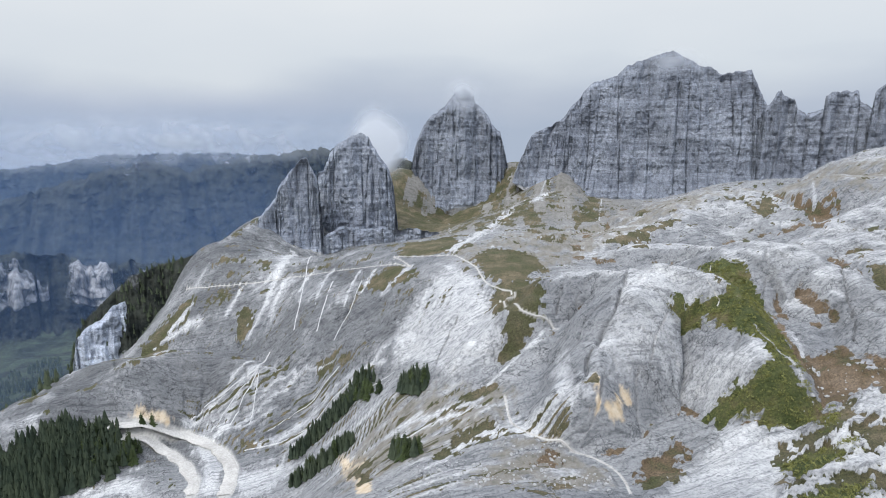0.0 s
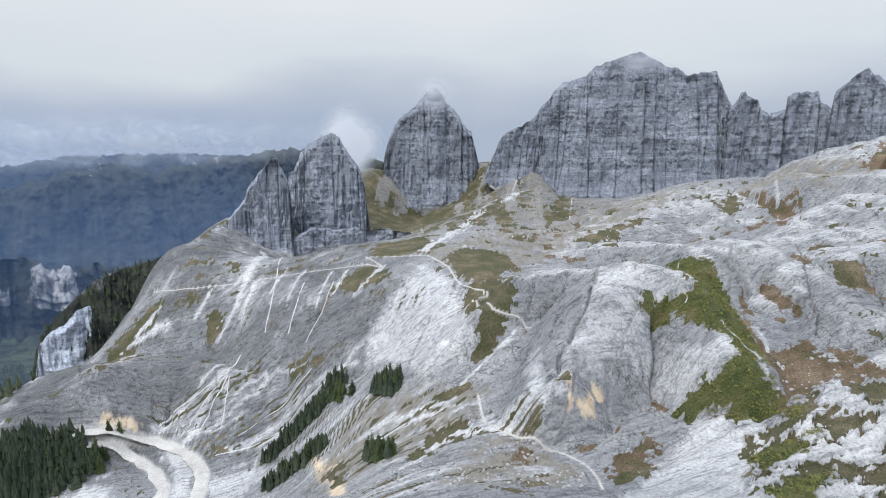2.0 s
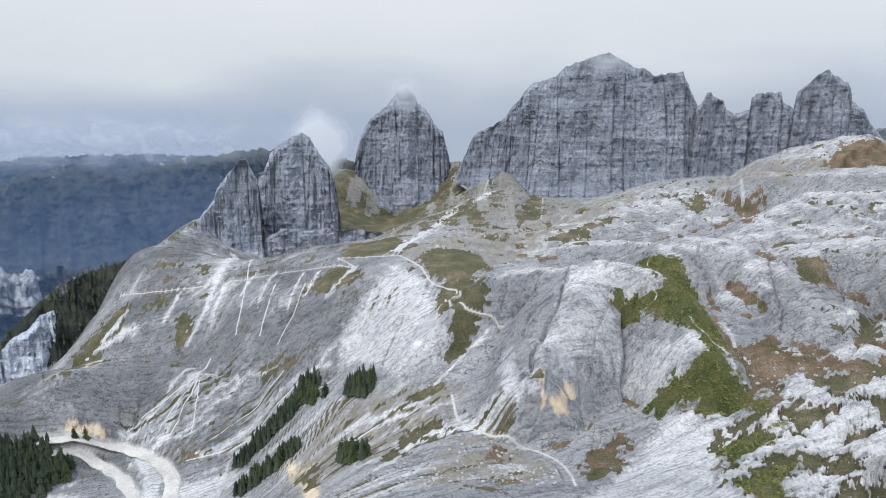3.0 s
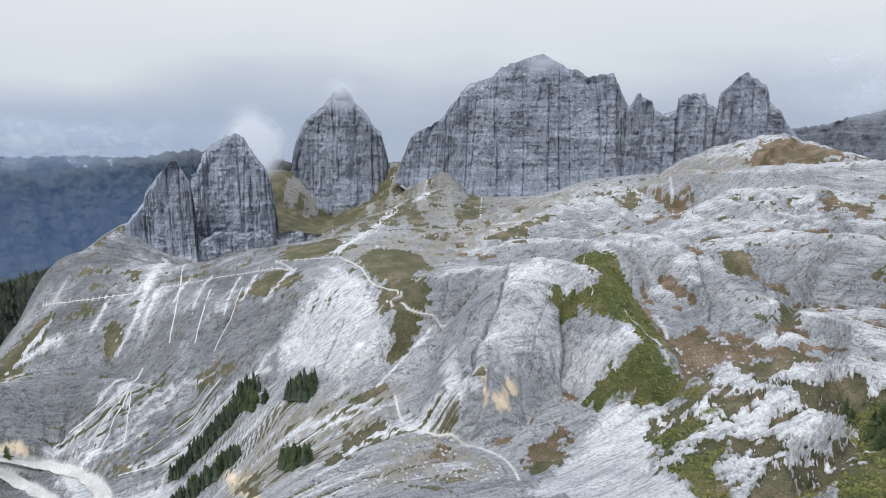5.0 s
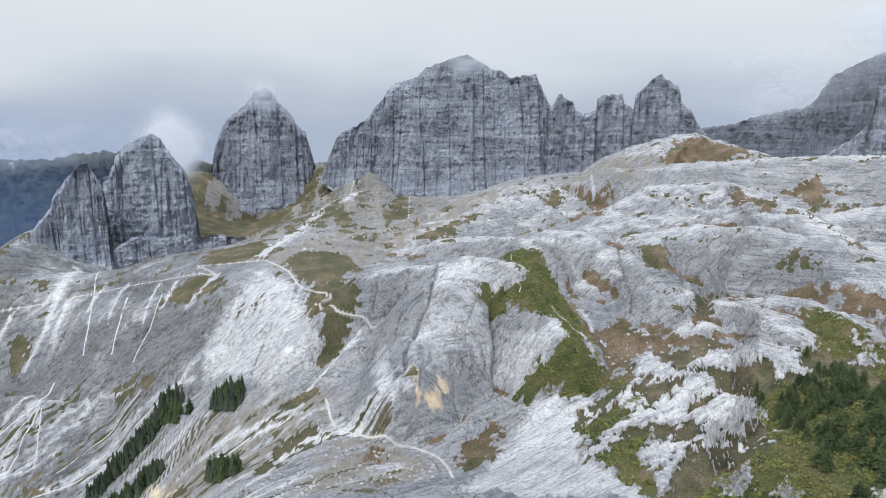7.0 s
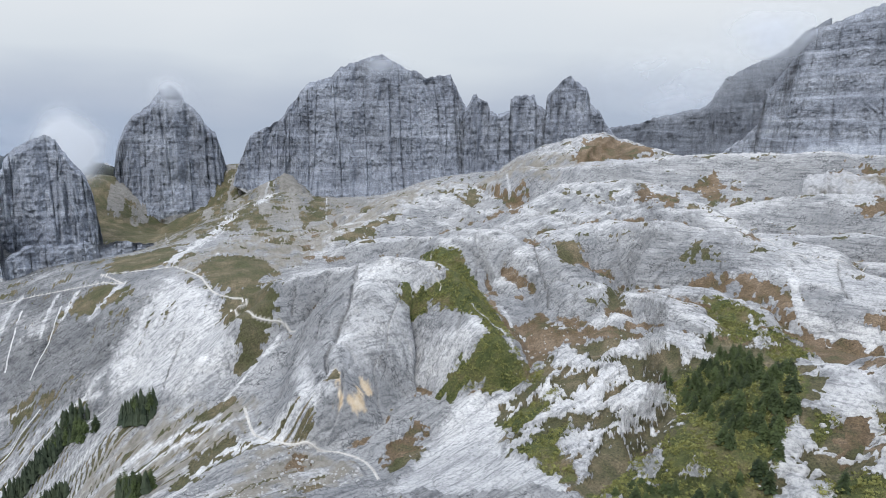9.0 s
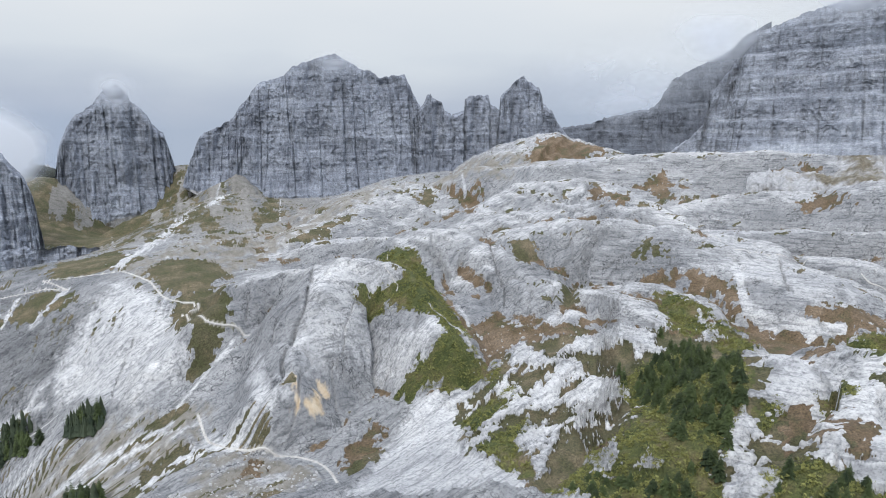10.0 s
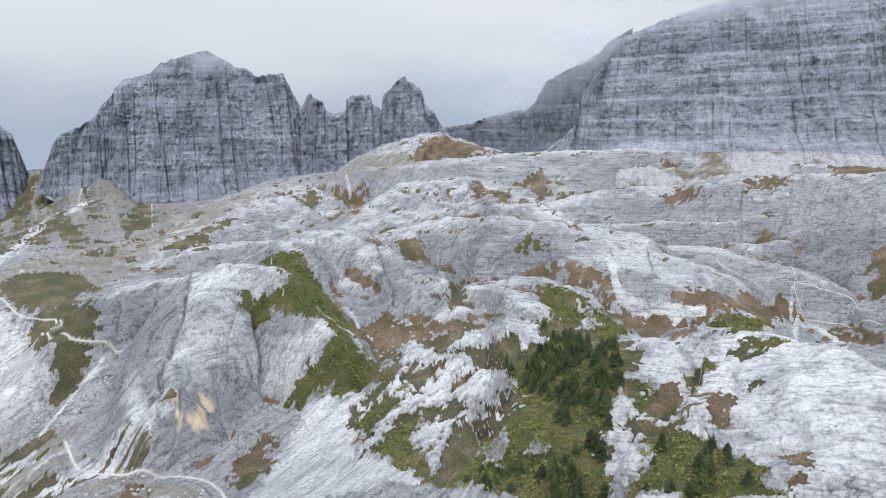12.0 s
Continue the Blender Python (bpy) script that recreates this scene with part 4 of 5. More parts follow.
CRACKS += [[(65.2, 331.2, 0.9), (62.1, 325.9, 0.9), (58.0, 318.8, 0.9)]]
CRACKS += [[(247.8, 323.1, 0.7), (233.7, 292.6, 0.7)]]
CRACKS += [[(-31.2, 408.9, 1.0), (-44.9, 392.9, 1.0), (-51.5, 385.1, 1.0)]]
CRACKS += [[(9.4, 373.7, 0.8), (-0.9, 350.2, 0.8), (-3.9, 325.5, 0.8)]]


def inside(outline, x, y):
    """Signed distance in metres from an outline over the plan, below 0 within; 99 far off."""
    p = np.array(outline)
    near = (x > p[:, 0].min() - 30) & (x < p[:, 0].max() + 30) & (y > p[:, 1].min() - 30) & (y < p[:, 1].max() + 30)
    out = np.full(x.shape, 99.0)
    px, py = x[near], y[near]
    best, odd = np.full(px.shape, 1e9), np.zeros(px.shape, bool)
    for (ax, ay), (bx, by) in zip(p, np.roll(p, -1, 0)):
        dx, dy = bx - ax, by - ay
        t = np.clip(((px - ax) * dx + (py - ay) * dy) / (dx * dx + dy * dy + 1e-9), 0, 1)
        best = np.minimum(best, np.hypot(px - ax - t * dx, py - ay - t * dy))
        if dy:
            odd ^= ((ay > py) != (by > py)) & (px < ax + (py - ay) * dx / dy)
    out[near] = np.where(odd, -best, best)
    return out


def cover(outlines, x, y, ragged=1.0, edge=1.0):
    """1 within the outlines, with a ragged edge."""
    size = 1 + np.hypot(x, y) / 160
    wob = ragged * size * (4.0 * layers(x / 15, y / 15, octaves=5, gain=0.65) + 3.0 * layers(x / 4 + 9, y / 4, octaves=3, gain=0.65))
    best = np.full(x.shape, 99.0)
    for o in outlines:
        best = np.minimum(best, inside(o, x, y))
    return 1 - smooth(-edge, edge, best / size * 1.6 + wob / size)


def lay(x, y):
    """The finished ground: its height with slabs and rubble, the ways cut smooth, and what covers it."""
    z, dome, crease = shape(x, y)
    away = np.hypot(x, y)
    fade = 1 - smooth(1000, 1300, away)
    slope = np.hypot(relief(x + 2, y) - z, relief(x, y + 2) - z) / 2
    streaked, rilled = patches(STREAKS, x, y, 0.4, 20), np.maximum(patches(RILLS, x, y, 0.4, 20), 0.7 * smooth(0, -80, x) * smooth(380, 430, y) * (1 - smooth(620, 720, y)))
    trod, gravel = np.zeros_like(x), np.zeros_like(x)
    for w, line in WAYS.values():
        trod = np.maximum(trod, 1 - smooth(0.9, 1.8, trace([(a, b, w * 1.2 + 2.6) for a, b, _ in line], x, y)))
        gravel = np.maximum(gravel, 1 - smooth(0.7, 1.2, trace([(a, b, w) for a, b, _ in line], x, y)))
    # Beds strike a little across the view; their edges make small steps.
    c, s = math.cos(0.33), math.sin(0.33)
    u, v = x * c + y * s, -x * s + y * c
    east = smooth(-12, 12, x - 0.75 * y - 40 + 60 * layers(x / 90, y / 90, octaves=3))
    c, s = math.cos(-0.95), math.sin(-0.95)
    u, v = u + east * (x * c + y * s - u), v + east * (-x * s + y * c - v)
    bend_ = layers(x / 55, y / 55, octaves=3)
    bed = (v + 0.12 * u) / 10 + 1.1 * bend_
    saw = bed - np.floor(bed)
    steps = saw - smooth(0.8, 1.0, saw)
    fine = (v - 0.1 * u) / 3.9 + 1.2 * layers(x / 24 + 7, y / 24, octaves=3)
    saw2 = fine - np.floor(fine)
    steps2 = saw2 - smooth(0.7, 1.0, saw2)
    lumps = layers(x / 15, y / 15, octaves=5, gain=0.58)
    crests = layers(u / 38, v / 15 + 3, octaves=5, gain=0.55, sharp=True)
    clefts = np.minimum(0, np.abs(layers(u / 40, v / 26, octaves=2)) - 0.035) / 0.035
    run = layers(u / 170, v / 2.6, octaves=2, gain=0.6) + 0.3 * layers(u / 60, v / 8, octaves=2)
    lean_ = x - 0.42 * y + 9 * layers(x / 60, y / 60, octaves=3)
    fall = layers(lean_ / 3.4, y / 120, octaves=3, gain=0.6) + 0.4 * layers(lean_ / 11, y / 60, octaves=2)
    grit = layers(u / 8, v / 2.2, octaves=3, gain=0.6, sharp=True)
    fans = patches(FANS, x, y, 0.7, 7)
    # Outcrops stand proud of the turf, worn into ribs along the strike.
    near = smooth(95, 125, x) * (1 - smooth(250, 290, away)) * (1 - 0.7 * cover(GREEN, x, y, 0.6, 2.0))
    ribs = layers(u / 26 + 4, v / 9, octaves=5, gain=0.6)
    stand = np.maximum(cover(OUTCROPS, x, y, 1.2, 0.8), near * smooth(0.1, 0.16, ribs))
    swollen = np.maximum(cover(OUTCROPS, x, y, 0.5, 3.0), 0.4 * near * smooth(0.02, 0.4, ribs))
    slabs = cover(PALE, x, y, 0.8, 1.2)
    bare = (1 - stand) * (1 - fans)
    turf, green, heath = cover(TURF, x, y, 1.0, 0.7) * bare, cover(GREEN, x, y, 1.0, 0.7) * bare, cover(HEATH, x, y, 1.3, 0.9) * bare
    grown = np.clip(turf + green + heath, 0, 1)
    smoothed = (1 - 0.75 * slabs) * (0.5 + 0.5 * smooth(-20, 70, x)) * (1 - 0.65 * dome)
    rock = smoothed * (1.6 * steps + 1.0 * steps2 + 1.3 * lumps + 1.8 * (crests - 0.3)) + 2.2 * clefts * (0.3 + 0.7 * dome) + (0.6 * streaked * run + 1.2 * rilled * (1 - streaked) * fall) + 0.3 * grit * (1 - smooth(450, 800, away)) * (1 - 0.6 * slabs)
    crack = np.zeros_like(x)
    for k in CRACKS:
        crack = np.maximum(crack, 1 - smooth(0.2, 1.1, trace([(a, b, 0.55 * w) for a, b, w in k], x + 3 * lumps, y + 3 * bend_) ))
    z = z + fade * (1 - trod) * ((1 - 0.85 * grown) * rock + swollen * (0.9 + 0.9 * steps2 + 1.6 * (crests - 0.2) + 0.4 * grit) - 3.0 * crack)
    # Small tufts grow in clefts and on ledges of the bare rock.
    tufts = smooth(0.14, 0.28, layers(x / 24 + 40, y / 15, octaves=6, gain=0.65) - 0.2 * crests - 0.04 + 0.12 * smooth(430, 520, away)) * (1 - smooth(700, 900, away)) * (1 - 0.9 * slabs) * (1 - 0.8 * stand)
    gentle = 1 - smooth(0.4, 0.8, slope)
    nook = crease * (1 - trod) * smooth(-0.2, 0.1, layers(x / 14, y / 14 + 60, octaves=4) + 0.02) * smooth(20, 70, x) * (1 - slabs)
    meadow = smooth(520, 600, y) * smooth(-80, -50, x) * (1 - smooth(90, 190, x)) * (1 - smooth(930, 990, away)) * smooth(-0.35, 0.1, layers(x / 30, y / 45, octaves=4) + 0.05)
    chute = layers((x - 0.1 * y) / 16, y / 150, octaves=4, gain=0.6)
    meadow = meadow * smooth(-0.28, 0.12, chute + 0.5 * lumps)
    scree_ = smooth(540, 620, y) * smooth(-90, -50, x) * (1 - smooth(150, 260, x - 0.1 * (y - 600))) * (1 - smooth(930, 990, away))
    earth = cover(EARTH, x, y, 1.6, 2.5)
    # Skylight put into colour: gentle tops of forms paler, steep faces darker.
    masks = {
        "turf": np.clip(turf + 0.8 * tufts * gentle * (1 - trod) + 0.7 * meadow + 0.9 * streaked * smooth(0.05, 0.3, -run) + 0.45 * rilled * (1 - streaked) * smooth(0.05, 0.35, -fall + 0.7 * bend_), 0, 1),
        "green": green, "heath": np.clip(heath + 0.75 * nook, 0, 1),
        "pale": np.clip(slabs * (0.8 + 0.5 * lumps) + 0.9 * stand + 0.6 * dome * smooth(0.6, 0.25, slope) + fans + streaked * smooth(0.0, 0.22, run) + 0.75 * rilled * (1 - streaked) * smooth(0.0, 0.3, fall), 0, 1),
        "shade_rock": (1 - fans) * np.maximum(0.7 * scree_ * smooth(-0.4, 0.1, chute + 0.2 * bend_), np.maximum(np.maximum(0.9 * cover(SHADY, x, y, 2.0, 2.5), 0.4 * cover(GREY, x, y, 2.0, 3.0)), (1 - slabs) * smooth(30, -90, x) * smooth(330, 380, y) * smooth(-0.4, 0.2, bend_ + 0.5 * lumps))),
        "ochre": cover(OCHRE, x, y, 0.5, 0.6),
        "earth": np.maximum(0.6 * scree_ * smooth(-0.3, 0.3, -chute + 0.3), 0.9 * earth * smooth(-0.3, 0.15, layers(x / 12, y / 8, octaves=4) + 0.05)) * (1 - fans),
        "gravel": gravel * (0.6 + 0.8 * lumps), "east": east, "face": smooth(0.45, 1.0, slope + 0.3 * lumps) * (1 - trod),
        "forest": np.maximum(smooth(0, 60, -(x + 0.34 * y) - 40) * smooth(520, 640, away) * (1 - fans), smooth(980, 1080, away), cover(WOODS, x, y, 0.8, 1.0)),
    }
    return z, masks


def height(x, y):
    return lay(x, y)[0]


def ground():
    az = np.radians(np.r_[np.arange(-42, 82.01, 0.105), np.arange(86, 317, 4)])
    r = np.geomspace(45, 1250, 700)
    thin = np.r_[np.arange(0, len(az) - 60, 6), np.arange(len(az) - 60, len(az))]
    X, Y = r[:, None] * np.sin(az[thin]), r[:, None] * np.cos(az[thin])
    Z = relief(X, Y)
    # Rows lie closer together where the ground is steep.
    step = np.abs(np.diff(Z, axis=0)) / r[1:, None] + 0.35 * np.diff(np.log(r))[:, None]
    climb = np.vstack([np.zeros(len(thin)), np.cumsum(step, 0)])
    pick = np.linspace(0, 1, 560)
    R = np.stack([np.interp(pick * climb[-1, k], climb[:, k], r) for k in range(len(thin))], 1)
    for _ in range(14):
        R[:, 1:-61] = (R[:, :-62] + 2 * R[:, 1:-61] + R[:, 2:-60]) / 4
    R = np.stack([np.interp(np.arange(len(az)), thin, row) for row in R])
    inner = np.array([0.02, 8, 18, 30])[:, None] * np.ones(len(az))
    outer = np.geomspace(1275, 4900, 60)[:, None] * np.ones(len(az))
    R = np.vstack([inner, R, outer])
    X, Y = R * np.sin(az), R * np.cos(az)
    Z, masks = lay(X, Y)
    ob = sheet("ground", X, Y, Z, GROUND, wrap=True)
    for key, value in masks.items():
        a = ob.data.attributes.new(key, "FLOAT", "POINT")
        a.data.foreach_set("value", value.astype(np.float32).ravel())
    return tagged(ob, "pale limestone slopes with turf, scree and slabs", "ground", kind="structure")


ground()


def ribbon(name, half, line, lift, material, label):
    """A way laid over the ground."""
    p = np.array(line)[:, :2]
    run = np.r_[0, np.cumsum(np.linalg.norm(np.diff(p, axis=0), axis=1))]
    u = np.arange(0, run[-1], max(half * 0.8, 0.8))
    c = np.stack([np.interp(u, run, p[:, k]) for k in (0, 1)], 1)
    for _ in range(3):
        c[1:-1] = (c[:-2] + 2 * c[1:-1] + c[2:]) / 4
    d = np.gradient(c, axis=0)
    n = np.stack([-d[:, 1], d[:, 0]], 1) / np.linalg.norm(d, axis=1)[:, None]
    across = np.array([-1.15, -0.95, -0.5, 0, 0.5, 0.95, 1.15])[:, None]
    w = half * (1 + 0.8 * layers(u / 9, u * 0 + half, octaves=3))
    X, Y = c[:, 0] + across * w * n[:, 0], c[:, 1] + across * w * n[:, 1]
    across_z = height(X, Y)
    bench = 0.6 * across_z[3] + 0.4 * across_z[1:-1].max(0)
    for _ in range(2):
        bench[1:-1] = (bench[:-2] + 2 * bench[1:-1] + bench[2:]) / 4
    Z = bench + np.where(np.abs(across) > 1, -0.5, lift) - 0.1 * across**2
    return tagged(sheet(name, X, Y, Z, material), label, "path", kind="structure")


for name, (half, line) in WAYS.items():
    road = "road" in name
    ribbon(name, half, line, 0.3 if road else 0.12, GRAVEL, "pale gravel mountain road" if road else "narrow trodden path of pale gravel")


# Thin runs of fresh white debris down the slopes.
RUNS = [
    [(-129.8, 421.5, 0.4), (-141.6, 416.3, 0.4), (-154.1, 414.0, 0.4), (-164.5, 408.8, 0.4), (-171.9, 397.4, 0.4)], [(-130.4, 419.4, 0.4), (-142.6, 408.9, 0.4), (-148.7, 400.6, 0.4), (-153.0, 388.0, 0.4)], [(-129.2, 418.9, 0.4), (-135.8, 406.0, 0.4), (-141.7, 388.1, 0.4)], [(-127.9, 418.6, 0.4), (-127.3, 406.0, 0.4), (-126.1, 385.1, 0.4)], [(-124.8, 438.1, 0.4), (-128.5, 432.5, 0.4), (-129.8, 421.5, 0.4)],
    [(-137.8, 614.8, 0.7), (-136.6, 511.1, 0.5), (-141.8, 478.7, 0.5), (-147.8, 463.4, 0.5)], [(-126.3, 614.9, 0.7), (-110.0, 495.9, 0.5), (-107.4, 461.6, 0.5), (-107.3, 439.9, 0.4)], [(-67.6, 395.2, 0.4), (-78.3, 391.1, 0.4), (-88.4, 385.2, 0.4), (-101.0, 382.6, 0.4), (-112.3, 375.9, 0.4)], [(-43.5, 378.3, 0.4), (-57.5, 375.2, 0.4), (-71.3, 371.8, 0.4), (-84.9, 368.2, 0.4), (-98.6, 364.9, 0.4), (-111.0, 364.1, 0.4), (-123.3, 362.7, 0.4)], [(-28.0, 359.3, 0.3), (-38.5, 362.4, 0.4), (-49.4, 365.4, 0.4), (-64.1, 368.7, 0.4), (-77.8, 365.4, 0.4)],
    [(-83.3, 473.3, 0.5), (-85.8, 449.2, 0.4), (-89.0, 430.3, 0.4)], [(-60.0, 460.8, 0.5), (-65.5, 436.4, 0.4), (-75.2, 418.6, 0.4)],
]
for k, line in enumerate(RUNS):
    ribbon("scree_run", (0.5, 0.3, 0.4, 0.28)[k % 4], line, 0.2, SCREE_WHITE, "thin run of fresh white debris on the slope")
TRACKS = {
    "hollow_trail": [(386.0, 201.2, 0.4), (382.6, 192.7, 0.4), (385.6, 184.9, 0.4), (392.6, 174.1, 0.4), (398.8, 160.1, 0.4), (405.9, 146.6, 0.4), (412.9, 133.6, 0.4), (412.0, 115.8, 0.4)],
    "cliff_path": [(364.7, 293.1, 0.4), (341.3, 259.9, 0.4), (330.6, 244.9, 0.4), (348.8, 242.8, 0.4), (361.1, 234.0, 0.4), (381.1, 229.7, 0.4)],
    "hollow_path": [(433.4, 175.1, 0.4), (397.9, 157.7, 0.4), (392.5, 151.2, 0.4), (389.6, 146.1, 0.4), (397.5, 138.4, 0.4), (405.4, 123.6, 0.4), (403.1, 111.4, 0.4)],
    "gully_trail": [(151.0, 349.4, 0.4), (128.4, 300.5, 0.4), (132.8, 293.4, 0.4), (130.0, 290.6, 0.4)],
}

for name, line in TRACKS.items():
    ribbon(name, 1.4 if "stream" in name else 0.3, line, 0.1, GRAVEL, "narrow trodden path of pale gravel")


# ---- crags ----
def crag(name, crest, foot, front, back, label, material=CRAG, cols=400, rows=200, apron=0.08, debris=0.06, rough=1.0, scar=(0, 0, 0), size=1.0, wide=False):
    """A rock wall under a crest line of (x, y, z): cliffs and ledges in turn, parted by clefts, above a little debris."""
    p = np.array(crest, float)
    run = np.r_[0, np.cumsum(np.linalg.norm(np.diff(p, axis=0), axis=1))]
    u = np.linspace(0, run[-1], cols)
    cx, cy, cz = (np.interp(u, run, p[:, k]) for k in range(3))
    ragged = layers(u / (9 * size), u * 0 + run[-1], octaves=4, gain=0.6)
    cz = cz + min(rough, 1.5) * size * (1.4 * ragged + 1.6 * np.floor(4 * ragged) / 4) * smooth(0, 25, np.minimum(u, run[-1] - u))
    side = -p[:, :2].mean(0) / np.hypot(*p[:, :2].mean(0))
    f = np.interp(u, np.linspace(0, run[-1], len(foot)), foot)
    tall = np.maximum(cz - f, 4)
    reach = tall if wide or material is FOREST else np.sqrt(tall * tall.max())
    v = np.linspace(0, 1, rows)[:, None]
    vb = np.linspace(1, 0, max(rows // 4, 8))[1:, None]
    h = np.vstack([v, vb])
    Z = f + h * tall
    # Cliffs rise from ledges that lie at the same beds all along the wall.
    Zs = Z / size
    bed = Zs / 23 + 0.35 * layers(u / (70 * size) + 0 * Z, Zs / 90, octaves=2) + 0.5 * layers(Zs / 40, 0 * Z + 3.3, octaves=2)
    tread = (np.floor(bed) + smooth(0, 0.22, bed - np.floor(bed))) * 23 * size - f
    ledges = 0.0 if material is FOREST else 0.25 if wide else 0.16
    climb = np.clip((1 - ledges) * h + ledges * np.clip(tread / tall, 0, 1), 0, 1)[:rows]
    lean = (1 - climb) * front * 2.2 + apron * (1 - smooth(0, 0.3, v))
    out = np.vstack([lean * reach, -(1 - vb) * back * tall])
    X, Y = cx + side[0] * out, cy + side[1] * out
    rise = smooth(0.0, 0.1, h) * (1 - 0.85 * smooth(0.94, 1.0, h)) * np.vstack([np.ones_like(v), 0.5 + 0 * vb])
    U = u / size + 0 * Zs
    warp = Zs + 5 * layers(U / 90, Zs / 90, octaves=2)
    butts = layers(U / 60, Zs / 240, octaves=2)
    ribs = layers(U / 26 + 9, Zs / 200, octaves=4, gain=0.55, sharp=True)
    thin = warp / 6.3 + 0.7 * layers(U / 50 + 20, Zs / 30, octaves=2)
    thin = thin - np.floor(thin)
    blocks = np.floor(6 * layers(U / 22, Zs / 34, octaves=3)) / 6
    small = np.floor(5 * layers(U / 7, Zs / 8, octaves=3)) / 5
    lumps = layers(U / 14, Zs / 18, octaves=5, gain=0.62)
    # Long upright clefts part the face into pillars.
    cleft = np.minimum(0, np.abs(layers(U / 34 + 3, Zs / 700, octaves=3)) - 0.03) / 0.03
    push = rise * size * (16 * butts + 11.0 * (ribs - 0.3) + 7.0 * blocks + 2.2 * small + 2.4 * lumps + 4.5 * cleft + 0.5 * smooth(0.1, 0.9, thin)) * rough
    X, Y = X + side[0] * push, Y + side[1] * push
    if material is FOREST:
        ob = sheet(name, X, Y, Z, material)
        gully = layers(u / 90, u * 0 + 4, octaves=3) + 0.15 * (h - 0.5)
        cliff = scar[0] * smooth(0.0, 0.12, h - scar[1]) * (1 - smooth(0.0, 0.12, h - scar[2])) * (0.6 + gully) + 0.5 * smooth(0.16, 0.3, gully) * smooth(0.4, 1, h)
        ob.data.attributes.new("scar", "FLOAT", "POINT").data.foreach_set("value", (cliff + 0 * X).astype(np.float32).ravel())
        return tagged(ob, label, "mountain", kind="structure")
    thing = new(name)
    base = Vector((float(cx.mean() + side[0] * front * tall.mean() * 0.5), float(cy.mean() + side[1] * front * tall.mean() * 0.5), float(f.min())))
    thing.location = base
    low, top = int(rows * debris), int(rows * 0.86)
    for part_, a, b, mat in (("debris_apron", 0, low, SCREE), ("cliff_face", low, top, material), ("summit_cap", top, rows, material), ("back_slope", rows - 1, len(h) - 1, material)):
        piece = sheet(part_, X[a : b + 1] - base.x, Y[a : b + 1] - base.y, Z[a : b + 1] - base.z, mat)
        piece.parent = thing
    return tagged(thing, label, "mountain")


crag("pale_cliff", [(-365, 590, -261), (-363, 594, -233), (-360, 598, -211), (-354, 604, -202), (-343, 614, -197), (-334, 623, -185), (-326, 632, -182), (-324, 636, -200), (-323, 639, -226)],
     (-305, -300, -285, -268, -262), 0.2, 0.5, "pale cliff at the end of a wooded spur", CRAG_WHITE, cols=200, rows=120, rough=1.3, size=0.6, wide=True)
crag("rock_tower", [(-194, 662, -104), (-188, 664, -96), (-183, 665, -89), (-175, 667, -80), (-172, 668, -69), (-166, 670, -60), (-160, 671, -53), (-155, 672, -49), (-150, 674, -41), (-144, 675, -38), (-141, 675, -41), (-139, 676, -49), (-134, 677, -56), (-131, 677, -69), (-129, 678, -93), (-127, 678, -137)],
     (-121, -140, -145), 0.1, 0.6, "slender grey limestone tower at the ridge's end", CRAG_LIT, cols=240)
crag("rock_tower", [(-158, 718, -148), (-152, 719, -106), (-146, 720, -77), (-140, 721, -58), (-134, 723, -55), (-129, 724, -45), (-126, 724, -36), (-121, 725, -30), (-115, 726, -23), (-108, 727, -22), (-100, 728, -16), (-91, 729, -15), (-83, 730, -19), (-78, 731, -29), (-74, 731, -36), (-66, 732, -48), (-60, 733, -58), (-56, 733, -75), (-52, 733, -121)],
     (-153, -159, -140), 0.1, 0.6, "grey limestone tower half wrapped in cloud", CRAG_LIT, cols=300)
crag("cliff_band", [(-135, 675, -127), (-111, 679, -113), (-81, 683, -115), (-69, 685, -114), (-51, 686, -117), (-29, 687, -116), (-14, 688, -120), (5, 688, -121), (18, 688, -126), (29, 687, -134)],
     (-148, -152, -138, -138), 0.12, 0.6, "low grey cliff band below a grassy saddle", CRAG_LIT, cols=260, rows=90)
crag("rock_peak", [(-66, 903, -143), (-58, 903, -104), (-51, 904, -81), (-44, 904, -68), (-41, 904, -52), (-38, 904, -37), (-32, 904, -21), (-25, 905, -7), (-17, 905, 5), (-6, 905, 11), (4, 905, 19), (11, 905, 29), (19, 905, 37), (31, 904, 42), (40, 904, 36), (46, 904, 23), (56, 903, 15), (64, 903, 5), (69, 902, -7), (80, 901, -15), (84, 901, -30), (89, 901, -49), (92, 900, -65), (97, 900, -92), (101, 899, -124)],
     (-131, -138, -115, -93), 0.12, 0.6, "grey domed limestone peak between two saddles", CRAG, cols=360)
crag("main_crag", [(96, 857, -76), (103, 856, -56), (109, 855, -42), (116, 854, -24), (120, 854, -18), (133, 852, -12), (145, 850, -6), (159, 847, 3), (169, 845, 19), (175, 844, 26), (182, 842, 36), (191, 841, 46), (200, 839, 49), (218, 834, 53), (232, 830, 67), (240, 828, 68), (250, 825, 73), (262, 821, 77), (273, 818, 80), (284, 814, 84), (293, 811, 78), (303, 807, 72), (315, 802, 64), (324, 799, 62), (335, 794, 55), (354, 786, 56), (366, 780, 58), (370, 779, 48), (374, 776, 38), (380, 774, 25), (385, 771, 16), (389, 769, -20)],
     (-80, -90, -98, -110, -105, -94, -81), 0.16, 0.7, "broad grey limestone massif with banded cliffs", CRAG, cols=760, rows=300)
